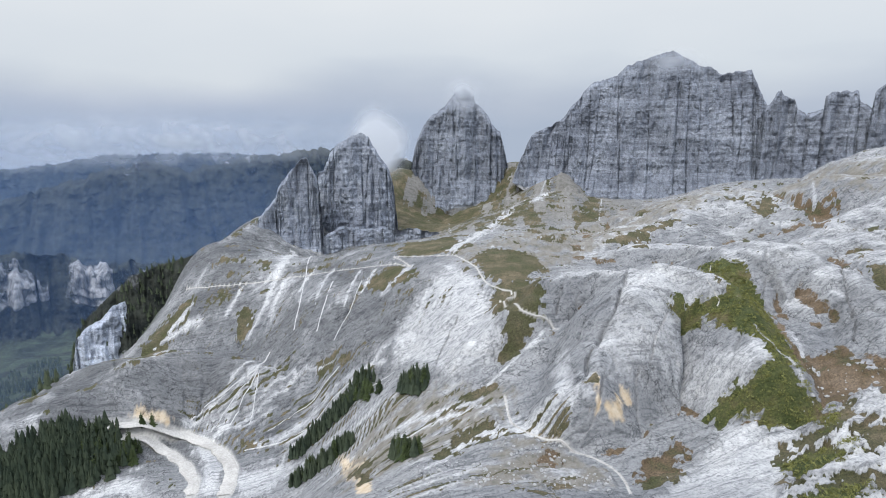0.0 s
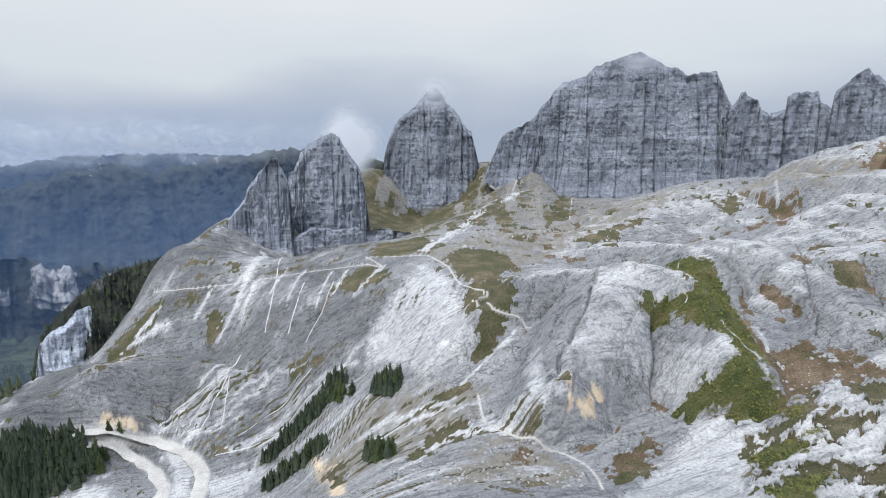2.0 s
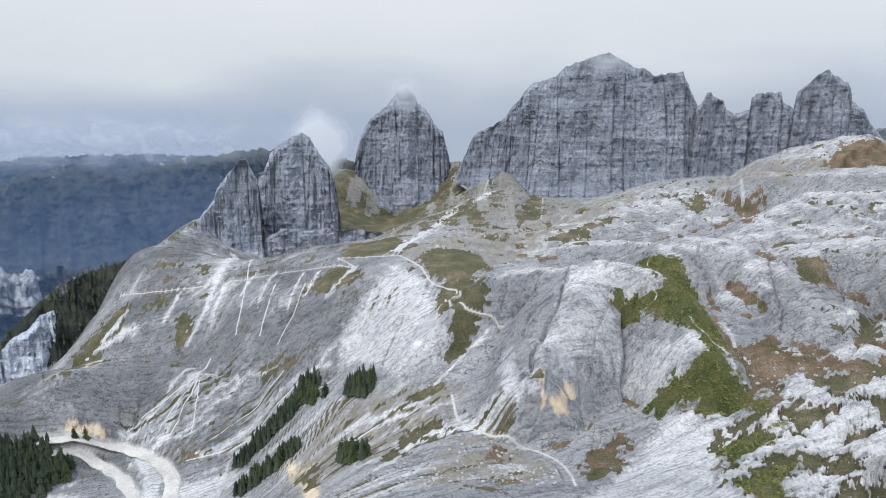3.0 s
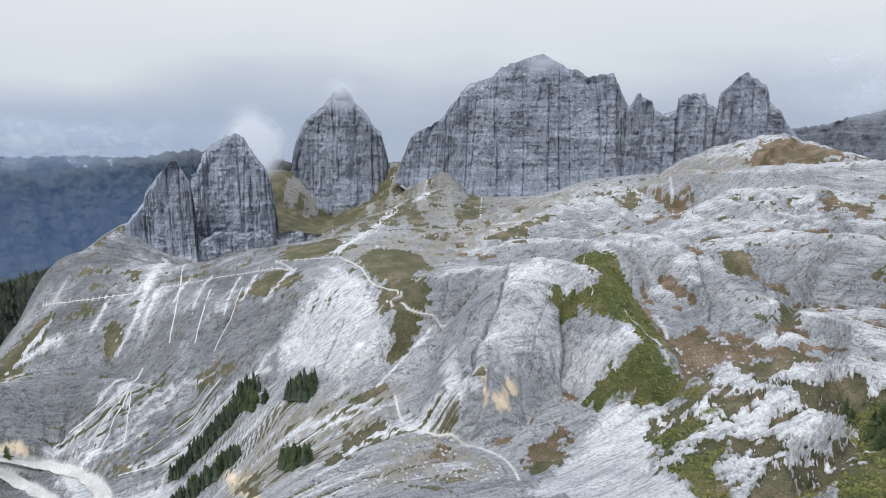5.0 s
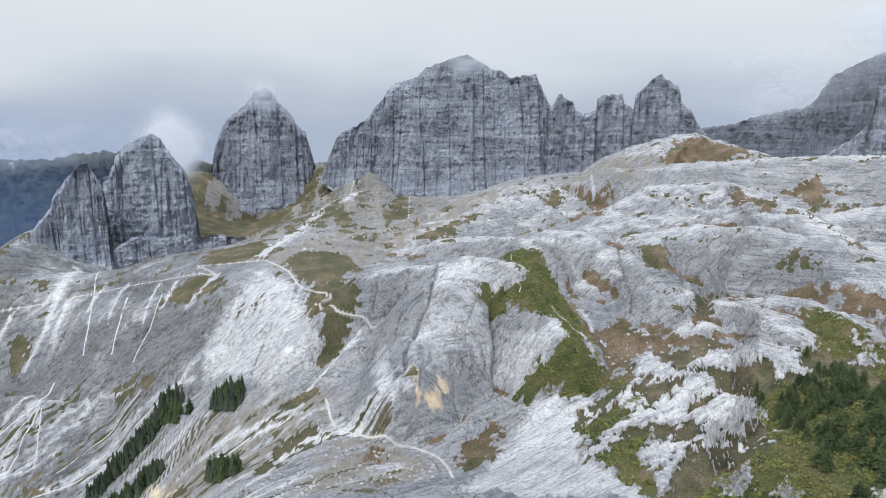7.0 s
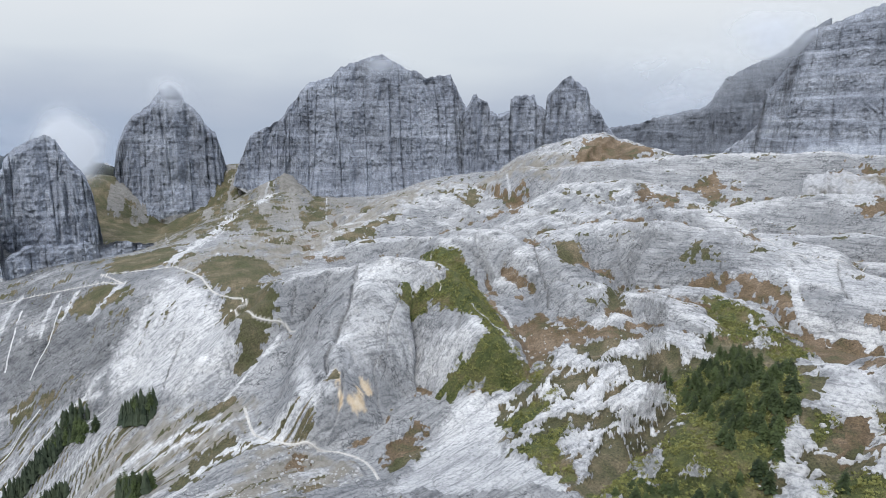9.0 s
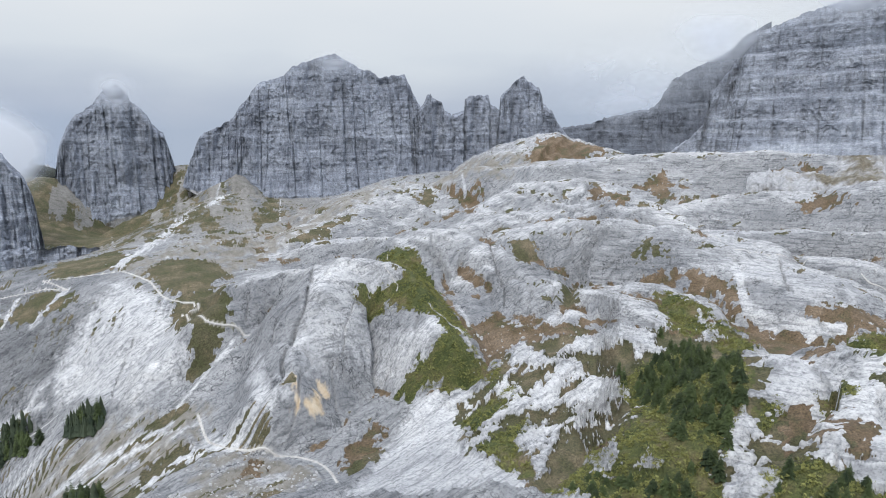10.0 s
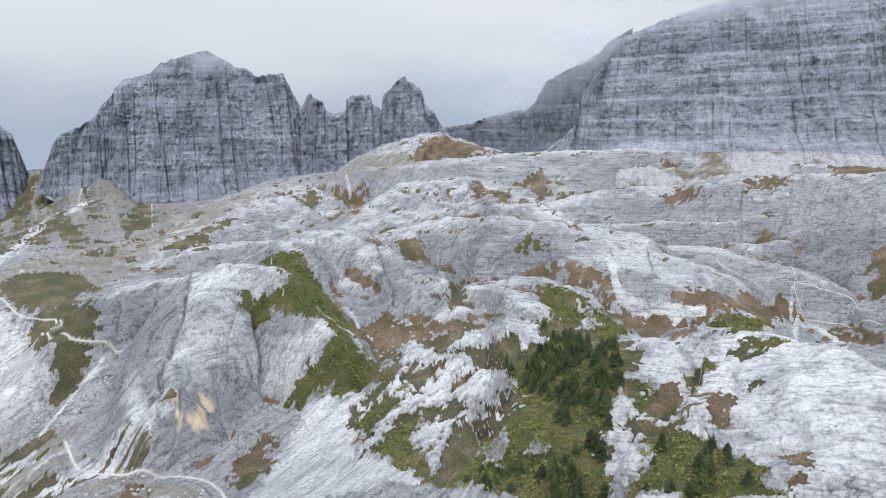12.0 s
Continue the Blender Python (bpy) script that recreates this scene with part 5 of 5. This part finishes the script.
crag("rock_pinnacle", [(369, 760, -35), (373, 758, -2), (376, 757, 14), (381, 754, 22), (385, 752, 31), (388, 750, 34), (392, 749, 27), (397, 746, 25), (401, 744, 22), (405, 741, 11), (412, 737, 6), (415, 736, -5), (418, 734, -36)],
     (-75, -71), 0.16, 0.6, "pointed grey rock pinnacle on the ridge", CRAG, cols=150)
crag("rock_pinnacle", [(407, 744, -35), (412, 741, -2), (415, 739, 7), (422, 735, 10), (428, 732, 11), (429, 732, 26), (433, 729, 30), (444, 723, 32), (455, 716, 30), (457, 714, 20), (463, 710, 16), (469, 706, 9), (473, 704, -5), (477, 701, -36)],
     (-72, -66), 0.16, 0.6, "flat-topped grey rock pinnacle on the ridge", CRAG, cols=180)
crag("rock_pinnacle", [(457, 703, -35), (460, 701, -5), (461, 699, 12), (462, 699, 28), (466, 697, 34), (472, 693, 40), (476, 690, 47), (481, 686, 51), (486, 683, 55), (489, 680, 49), (495, 676, 45), (501, 672, 40), (504, 669, 33), (506, 668, 21), (511, 664, 15), (516, 660, 9), (521, 657, -2), (528, 651, -14), (538, 643, -34)],
     (-67, -62, -51), 0.18, 0.7, "steep grey rock pinnacle above a heath slope", CRAG, cols=240)
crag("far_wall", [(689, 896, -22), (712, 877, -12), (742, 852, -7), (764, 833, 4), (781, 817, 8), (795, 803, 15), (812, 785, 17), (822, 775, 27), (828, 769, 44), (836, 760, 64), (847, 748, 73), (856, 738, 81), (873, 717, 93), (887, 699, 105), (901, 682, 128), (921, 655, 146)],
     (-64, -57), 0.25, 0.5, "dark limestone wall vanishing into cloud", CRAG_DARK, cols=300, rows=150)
crag("right_wall", [(586, 545, -47), (594, 536, -36), (601, 528, -27), (609, 519, -17), (615, 511, -5), (617, 509, 6), (618, 508, 18), (620, 505, 31), (626, 498, 46), (632, 491, 58), (635, 486, 70), (638, 483, 84), (642, 477, 92), (649, 467, 96), (659, 453, 102), (669, 438, 110), (682, 418, 117), (696, 394, 125), (715, 359, 130), (735, 316, 131), (761, 248, 126), (786, 151, 111), (799, 29, 66)],
     (-70, -68, -67, -70, -72), 0.42, 0.5, "high banded limestone wall under the clouds", CRAG_PALE, cols=900, rows=320, apron=0.3, debris=0.2, wide=True)

# Forested mountains beyond the valley.
def far_range(crest, foot, front, label, scar=(0, 0, 0)):
    return crag("far_mountain", crest, foot, front * 0.45, 1.0, label, FOREST, 300, 110, apron=0.3, rough=2.0, scar=scar, size=4.0)


far_range([(-2625, 2000, -204), (-2350, 2457, -229), (-1987, 2881, -223), (-1821, 2989, -200), (-1636, 3094, -167), (-1113, 3318, -164), (-254, 3491, -234)], (-420, -420), 1.6, "far forested mountain under low cloud")
far_range([(-1738, 1507, -276), (-1423, 1807, -257), (-1241, 1936, -215), (-1055, 1987, -150), (-911, 2003, -125), (-815, 2043, -155), (-616, 2112, -114), (-384, 2166, -92), (-121, 2197, -128)], (-420, -400), 1.4, "dark forested mountain with slides across the valley")
far_range([(-1169, 940, -172), (-1009, 1083, -218), (-879, 1154, -238), (-816, 1199, -253), (-754, 1239, -259), (-705, 1267, -291), (-649, 1296, -285), (-551, 1341, -308), (-446, 1380, -381)], (-430, -420), 0.9, "forested step with a pale cliff across the valley", (0.75, 0.42, 0.92))
crag("forest_spur", [(-236, 722, -132), (-276, 697, -148), (-307, 673, -154), (-328, 652, -162), (-351, 634, -184), (-364, 621, -201), (-369, 612, -216), (-377, 604, -261)],
     (-330, -330), 0.32, 0.7, "forested spur ending in a pale cliff", FOREST, cols=240, rows=120, scar=(0.5, 0.3, 0.6))


# ---- clouds ----
def cloud(name, near, far, low, high, material, label, depth=30.0, kind="", much=1.0):
    """Drifting vapour between two places of the plan, from a low to a high level: a bulging veil, thinnest at the rim."""
    a, b = np.array(near, float), np.array(far, float)
    span, way = np.linalg.norm(b - a), (b - a) / np.linalg.norm(b - a)
    side = np.array([way[1], -way[0]])
    n, m = 40, 24
    i, j = np.linspace(-1, 1, n)[None, :], np.linspace(-1, 1, m)[:, None]
    parts_ = []
    for k in (0.0,):
        bulge = (1 - np.clip(i * i + j * j, 0, 1)) * depth + k * depth
        along = (i + 1) / 2 * span
        X, Y = a[0] + way[0] * along + side[0] * bulge, a[1] + way[1] * along + side[1] * bulge
        parts_.append((X, Y, (low + high) / 2 + j * (high - low) / 2 + 0 * i))
    X, Y, Z = (np.concatenate([q[k] for q in parts_]) for k in range(3))
    ob = sheet(name, X, Y, Z, material)
    me = ob.data
    soft = np.clip(1 - (i**2 + j**2), 0, 1) ** 1.6 * much
    if kind == "haze":
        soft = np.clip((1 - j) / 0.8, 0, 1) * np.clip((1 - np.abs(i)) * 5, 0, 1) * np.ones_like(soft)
    me.attributes.new("soft", "FLOAT", "POINT").data.foreach_set("value", soft.astype(np.float32).ravel())
    return tagged(ob, label, "cloud", "drifting clouds", "stuff")


cloud("cloud_wisp", (-126, 789), (-29, 799), -88, 28, CLOUD, "thin white cloud drifting past a tower", 12, much=1.7)
cloud("cloud_wisp", (-9, 859), (64, 857), 5, 59, CLOUD, "thin grey cloud over a summit", 10, much=0.8)
cloud("cloud_wisp", (219, 769), (304, 739), 45, 83, CLOUD, "thin grey cloud over a summit", 12, much=0.55)
cloud("cloud_wisp", (552, 815), (796, 580), -2, 123, CLOUD, "grey cloud spilling over a notch", 25, much=0.7)
cloud("cloud_wisp", (609, 792), (747, 664), -10, 60, CLOUD, "grey cloud spilling over a notch", 25, much=0.7)
cloud("cloud_wisp", (569, 562), (663, 447), 41, 136, CLOUD, "grey cloud round a buttress", 20)
cloud("cloud_wisp", (581, 489), (737, 181), 78, 178, CLOUD, "grey cloud along the wall top", 20, much=1.0)
cloud("cloud_bank", (-1501, 1244), (-38, 1949), -139, 31, CLOUD, "long low cloud over the far mountains", 90, much=0.75)
# Distance haze, added as veils with its blue put into their colour.
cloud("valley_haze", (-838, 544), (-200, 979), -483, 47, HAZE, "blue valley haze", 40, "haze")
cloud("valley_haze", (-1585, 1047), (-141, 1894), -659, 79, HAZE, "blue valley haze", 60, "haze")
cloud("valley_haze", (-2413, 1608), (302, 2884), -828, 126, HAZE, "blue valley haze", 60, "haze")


# Woods on the spur and along the valley.
def spur_wood():
    rnd = np.random.RandomState(5)
    spur = bpy.data.objects["forest_spur"].data
    co = np.zeros(len(spur.vertices) * 3, np.float32)
    spur.vertices.foreach_get("co", co)
    co = co.reshape(-1, 3)
    pick = co[rnd.choice(len(co), 2400)]
    pick = pick[(pick[:, 2] > -290) & ((pick[:, 0] > -395) | (pick[:, 2] > -190)) & (layers(pick[:, 0] / 30, pick[:, 1] / 30, octaves=3) > -0.22)]
    return pick[:, 0] + rnd.normal(size=len(pick)), pick[:, 1] + rnd.normal(size=len(pick)), pick[:, 2] - 1.0


# ---- trees ----
def leafy(name, dark, light, scale=0.7):
    m, nt, b = shader(name)
    info = nt.nodes.new("ShaderNodeObjectInfo")
    n = texture(nt, mapping(nt), scale, 5, 0.7)
    mix = maths(nt, "ADD", maths(nt, "MULTIPLY", info.outputs["Random"], 0.35), maths(nt, "MULTIPLY", n.outputs[0], 0.75))
    nt.links.new(ramp(nt, mix, (0.3, dark), (0.8, light)), b.inputs["Base Color"])
    b.inputs["Roughness"].default_value = 0.8
    return m


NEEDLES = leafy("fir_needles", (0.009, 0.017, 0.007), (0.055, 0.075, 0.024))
# Distant woods: paler, greyer needles with the haze put into their colour.
HAZED_NEEDLES = leafy("hazed_fir_needles", (0.022, 0.034, 0.022), (0.075, 0.09, 0.05), 0.08)
SHRUB = leafy("dwarf_shrub_leaves", (0.025, 0.038, 0.012), (0.2, 0.2, 0.065), 0.3)
BARK, _nt, _b = shader("grey_brown_bark")
_nt.links.new(ramp(_nt, texture(_nt, mapping(_nt, (1, 1, 0.2)), 6.0).outputs[0], (0.3, (0.05, 0.04, 0.03)), (0.7, (0.14, 0.115, 0.09))), _b.inputs["Base Color"])


def mesh_of(name, verts, faces, material):
    me = bpy.data.meshes.new(name)
    me.from_pydata(verts, [], faces)
    me.update()
    me.materials.append(material)
    return me


def fir(seed, tall, spread_):
    """A fir: tapered trunk, whorls of drooping boughs that each carry ragged sprays."""
    rnd = random.Random(seed)
    thing = new("fir_tree")
    verts, faces = [], []
    for k in range(6):
        q = k / 5
        for a in range(6):
            w = 0.022 * tall * (1 - q) + 0.02
            verts.append((w * math.cos(a * math.pi / 3), w * math.sin(a * math.pi / 3), q * tall * 0.97 - 0.5))
    faces = [(6 * k + a, 6 * k + (a + 1) % 6, 6 * k + 6 + (a + 1) % 6, 6 * k + 6 + a) for k in range(5) for a in range(6)]
    new("trunk", mesh_of("trunk", verts, faces, BARK)).parent = thing
    verts, faces = [], []
    whorls = 13
    for k in range(whorls):
        q = 0.10 + 0.88 * k / (whorls - 1)
        reach = spread_ * tall * (1 - q) ** 0.8 * rnd.uniform(0.8, 1.15) + 0.15
        count = 8 if k < 9 else 5
        for b in range(count):
            yaw = (b + rnd.random() * 0.8 + 0.5 * (k % 2)) * 2 * math.pi / count
            long, droop = reach * rnd.uniform(0.6, 1.15), rnd.uniform(0.25, 0.5)
            c, s_ = math.cos(yaw), math.sin(yaw)
            z0 = q * tall + rnd.uniform(-0.2, 0.2)
            for part_, (f0, f1) in enumerate(((0.05, 0.6), (0.4, 1.0))):
                w = long * rnd.uniform(0.34, 0.5) * (1.1 - 0.4 * part_)
                base = len(verts)
                for f, side_, lift in ((f0, 0, 0.06), ((f0 + f1) / 2, 1, -0.16), ((f0 + f1) / 2, -1, -0.16), (f1, 0, 0.02), ((f0 + f1) / 2, 0, 0.1)):
                    d = f * long
                    verts.append((c * d - s_ * side_ * w, s_ * d + c * side_ * w, z0 - droop * d * f + lift * long + 0.05))
                faces += [(base, base + 1, base + 4), (base, base + 4, base + 2), (base + 4, base + 1, base + 3), (base + 4, base + 3, base + 2)]
    new("crown", mesh_of("crown", verts, faces, NEEDLES)).parent = thing
    return thing


def scatter(strokes, count, seed):
    """Places along strokes of the plan, thicker in the middle."""
    rnd = np.random.RandomState(seed)
    places, areas = [], []
    for s in strokes:
        for (ax, ay, aw), (bx, by, bw) in zip(s, s[1:]):
            areas.append((math.hypot(bx - ax, by - ay) + aw + bw) * (aw + bw))
            places.append((ax, ay, aw, bx, by, bw))
    pick = rnd.choice(len(places), count, p=np.array(areas) / sum(areas))
    out = []
    for k in pick:
        ax, ay, aw, bx, by, bw = places[k]
        t, r, a = rnd.rand(), math.sqrt(rnd.rand()), rnd.rand() * 6.2832
        w = aw + t * (bw - aw)
        out.append((ax + t * (bx - ax) + w * r * math.cos(a), ay + t * (by - ay) + w * r * math.sin(a)))
    out = np.array(out)
    return out[:, 0], out[:, 1], height(out[:, 0], out[:, 1])


def scatter_in(outlines, count, seed):
    """Places inside outlines of the plan."""
    rnd = np.random.RandomState(seed)
    xs, ys = [], []
    for o in outlines:
        p = np.array(o)
        area = abs(np.dot(p[:, 0], np.roll(p[:, 1], 1)) - np.dot(p[:, 1], np.roll(p[:, 0], 1))) / 2
        n = int(count * area)
        x, y = rnd.uniform(p[:, 0].min(), p[:, 0].max(), 3 * n), rnd.uniform(p[:, 1].min(), p[:, 1].max(), 3 * n)
        keep = np.where(inside(o, x, y) < 1.0)[0][:n]
        xs.append(x[keep])
        ys.append(y[keep])
    x, y = np.concatenate(xs), np.concatenate(ys)
    return x, y, height(x, y)


FIRS = [fir(1, 14.0, 0.3), fir(2, 12.0, 0.36), fir(3, 16.0, 0.27), fir(4, 10.0, 0.42)]
for f in FIRS:
    f.matrix_basis = Matrix.Translation((0, 0, 0))


def grove(strokes, count, seed, low, high, group, label, squat=1.0):
    rnd = random.Random(seed)
    made = []
    for x, y, z in zip(*(scatter_in if len(strokes[0][0]) == 2 else scatter)(strokes, count, seed)):
        size = rnd.uniform(low, high)
        src = rnd.choice(FIRS)
        t = copy_thing(src, Matrix.Translation((x, y, z - 0.2)) @ Matrix.Rotation(rnd.random() * 6.28, 4, "Z") @ Matrix.Diagonal((size, size, size * squat * rnd.uniform(0.85, 1.1), 1)))
        made.append(tagged(t, label, "tree", group))
    return made


grove(HOLLOW_GROVE, 0.1, 11, 0.34, 0.74, "firs in the hollow", "dark green fir in a dense hollow grove", 0.82)
grove(SLAB_GROVE, 0.055, 12, 0.25, 0.55, "firs below the slab", "dark green fir among low shrubs below a slab", 0.85)
grove([[(231.2, 209.8, 1.0), (231.0, 207.0, 0.9)], [(231.9, 188.1, 1.2), (233.7, 186.8, 1.2)], [(181.2, 182.9, 0.8), (180.3, 178.6, 0.7)]], 4, 13, 0.45, 0.6, "lone firs", "small lone fir on a rocky rim")
grove([[(112.6, 128.0, 8.2), (122.5, 121.6, 8.2)], [(130.2, 106.8, 6.1), (122.0, 107.7, 5.8)]], 22, 18, 0.35, 0.6, "young firs", "young green fir among shrubs on the slope", 0.68)
grove([[(-79.0, 320.5, 3.9), (-61.9, 315.5, 4.6), (-49.0, 313.2, 3.4)], [(-63.3, 362.9, 4.0), (-46.1, 367.4, 4.0)]], 44, 14, 0.45, 0.85, "firs in the gully", "dark fir standing in a steep gully")
grove([[(-23.0, 256.1, 3.7), (-10.0, 241.7, 2.9)], [(-19.4, 327.8, 4.7), (-11.2, 313.7, 3.7)], [(-36.4, 340.4, 3.3), (-49.4, 365.4, 3.5)]], 26, 15, 0.5, 0.9, "firs on the spur", "dark fir on a grassy spur")
grove([[(-219.4, 359.0, 7.1), (-196.7, 361.5, 8.9), (-189.1, 363.0, 6.9)], [(-221.9, 365.2, 4.6), (-197.1, 371.1, 4.5)]], 40, 16, 0.6, 1.0, "firs by the road", "dark fir in the wood beside the road")
grove([[(-193.2, 379.2, 0.9), (-191.9, 379.1, 0.9)], [(-188.0, 381.5, 0.9), (-187.0, 382.2, 0.9)]], 4, 17, 0.6, 0.8, "firs at the road bend", "slim dark fir on the verge of a road")
for f in FIRS:
    for o in (*f.children, f):
        bpy.data.objects.remove(o)


def wood(name, x, y, z, seed, low, high, label):
    """Many small firs far off, as one mesh: three ragged tiers each."""
    rnd = np.random.RandomState(seed)
    verts, faces = [], []
    for px, py, pz in zip(x, y, z):
        size = rnd.uniform(low, high)
        for base_, top, w in ((0.05, 0.5, 0.24), (0.3, 0.78, 0.18), (0.58, 1.0, 0.11)):
            k, turn = len(verts), rnd.rand() * 6.28
            for a in range(5):
                q = turn + a * 1.2566
                ww = w * size * rnd.uniform(0.7, 1.25)
                verts.append((px + ww * math.cos(q), py + ww * math.sin(q), pz + base_ * size * rnd.uniform(0.8, 1.3)))
            verts.append((px, py, pz + top * size))
            faces += [(k + a, k + (a + 1) % 5, k + 5) for a in range(5)]
    return tagged(new(name, mesh_of(name, verts, faces, HAZED_NEEDLES)), label, "forest", kind="stuff")


def shrubs(name, outlines, count, seed, low, high, material, label):
    """Low bushes as one mesh: each a loose half ball of leaf sprays turned every way."""
    rnd = np.random.RandomState(seed)
    x, y, z = scatter_in(outlines, count, seed)
    keep = layers(x / 6, y / 6, octaves=3) > rnd.uniform(-0.3, 0.2, len(x))
    x, y, z = x[keep], y[keep], z[keep]
    size = low + (high - low) * rnd.rand(len(x)) ** 2.5
    sprays = 14
    q, up, out = rnd.uniform(0, 6.2832, (len(x), sprays)), rnd.rand(len(x), sprays), rnd.rand(len(x), sprays) ** 0.5
    flat = np.sqrt(1 - up**2) * out
    centre = np.stack([x[:, None] + size[:, None] * flat * np.cos(q), y[:, None] + size[:, None] * flat * np.sin(q), z[:, None] + size[:, None] * (0.1 + 0.75 * up * out)], -1)
    tips = centre[:, :, None, :] + rnd.normal(size=(len(x), sprays, 3, 3)) * (0.26 * size)[:, None, None, None]
    verts = tips.reshape(-1, 3)
    faces = np.arange(len(verts)).reshape(-1, 3)
    return tagged(new(name, mesh_of(name, verts.tolist(), faces.tolist(), material)), label, "shrubs", kind="stuff")


shrubs("dwarf_shrubs", GREEN, 2.0, 21, 0.3, 1.3, SHRUB, "low green dwarf shrubs between pale outcrops")


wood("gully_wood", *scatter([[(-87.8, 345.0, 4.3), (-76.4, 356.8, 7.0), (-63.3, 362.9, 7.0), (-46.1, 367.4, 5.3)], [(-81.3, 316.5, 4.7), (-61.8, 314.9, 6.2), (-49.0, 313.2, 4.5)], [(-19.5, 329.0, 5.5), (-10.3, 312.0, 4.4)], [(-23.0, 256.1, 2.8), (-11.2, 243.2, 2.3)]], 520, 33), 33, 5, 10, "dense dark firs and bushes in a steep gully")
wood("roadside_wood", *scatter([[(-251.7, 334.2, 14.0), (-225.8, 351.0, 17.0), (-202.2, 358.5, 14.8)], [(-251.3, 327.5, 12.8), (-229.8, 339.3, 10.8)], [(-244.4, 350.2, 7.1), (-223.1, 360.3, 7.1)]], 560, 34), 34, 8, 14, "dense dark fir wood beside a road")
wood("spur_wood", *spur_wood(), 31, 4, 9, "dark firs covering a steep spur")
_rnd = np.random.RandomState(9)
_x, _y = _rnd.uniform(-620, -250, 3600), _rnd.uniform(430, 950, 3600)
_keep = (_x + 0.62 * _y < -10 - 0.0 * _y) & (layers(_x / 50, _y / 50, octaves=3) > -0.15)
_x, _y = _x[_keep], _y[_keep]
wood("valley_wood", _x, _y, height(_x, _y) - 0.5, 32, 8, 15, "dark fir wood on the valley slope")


def boulders(name, strokes, count, seed, low, high, label):
    """Fallen blocks as one mesh, each a chipped eight-sided lump half sunk in the ground."""
    rnd = np.random.RandomState(seed)
    verts, faces = [], []
    for px, py, pz in zip(*scatter(strokes, count, seed)):
        size, k = low + (high - low) * rnd.rand() ** 3, len(verts)
        for ring, (h, w) in enumerate(((-0.3, 0.9), (0.25, 1.0), (0.7, 0.6))):
            for a in range(6):
                q, d = a * 1.0472 + ring * 0.4, size * w * rnd.uniform(0.65, 1.15)
                verts.append((px + d * math.cos(q), py + d * math.sin(q), pz + size * h * rnd.uniform(0.8, 1.2)))
        verts.append((px, py, pz + 0.85 * size))
        for r in (0, 6):
            faces += [(k + r + a, k + r + (a + 1) % 6, k + r + 6 + (a + 1) % 6, k + r + 6 + a) for a in range(6)]
        faces += [(k + 12 + a, k + 12 + (a + 1) % 6, k + 18) for a in range(6)]
    return tagged(new(name, mesh_of(name, verts, faces, BOULDER)), label, "rocks", kind="stuff")


BOULDER, _nt, _b = shader("pale_boulder")
_n = texture(_nt, mapping(_nt), 0.9, 7, 0.7)
_nt.links.new(ramp(_nt, _n.outputs[0], (0.3, (0.2, 0.2, 0.2)), (0.65, (0.42, 0.42, 0.415))), _b.inputs["Base Color"])
boulders("fallen_rocks", [[(168.9, 258.2, 22.1), (142.2, 235.3, 16.5), (150.5, 207.2, 18.4)], [(156.8, 254.3, 17.9), (191.4, 249.6, 15.0), (276.3, 193.0, 16.1)], [(175.5, 110.1, 9.9), (147.1, 83.2, 8.1)], [(318.4, 154.4, 12.7), (382.2, 122.1, 14.4)]], 130, 41, 0.25, 1.3, "pale fallen rocks scattered over heath and turf")
boulders("slope_rubble", [[(-17.7, 219.8, 13.2), (13.5, 205.7, 14.8), (39.9, 207.3, 12.7), (58.0, 199.2, 7.5)], [(26.6, 235.0, 11.4), (46.7, 221.7, 8.1)]], 420, 42, 0.2, 0.9, "grey rubble strewn over the slope below the trail")
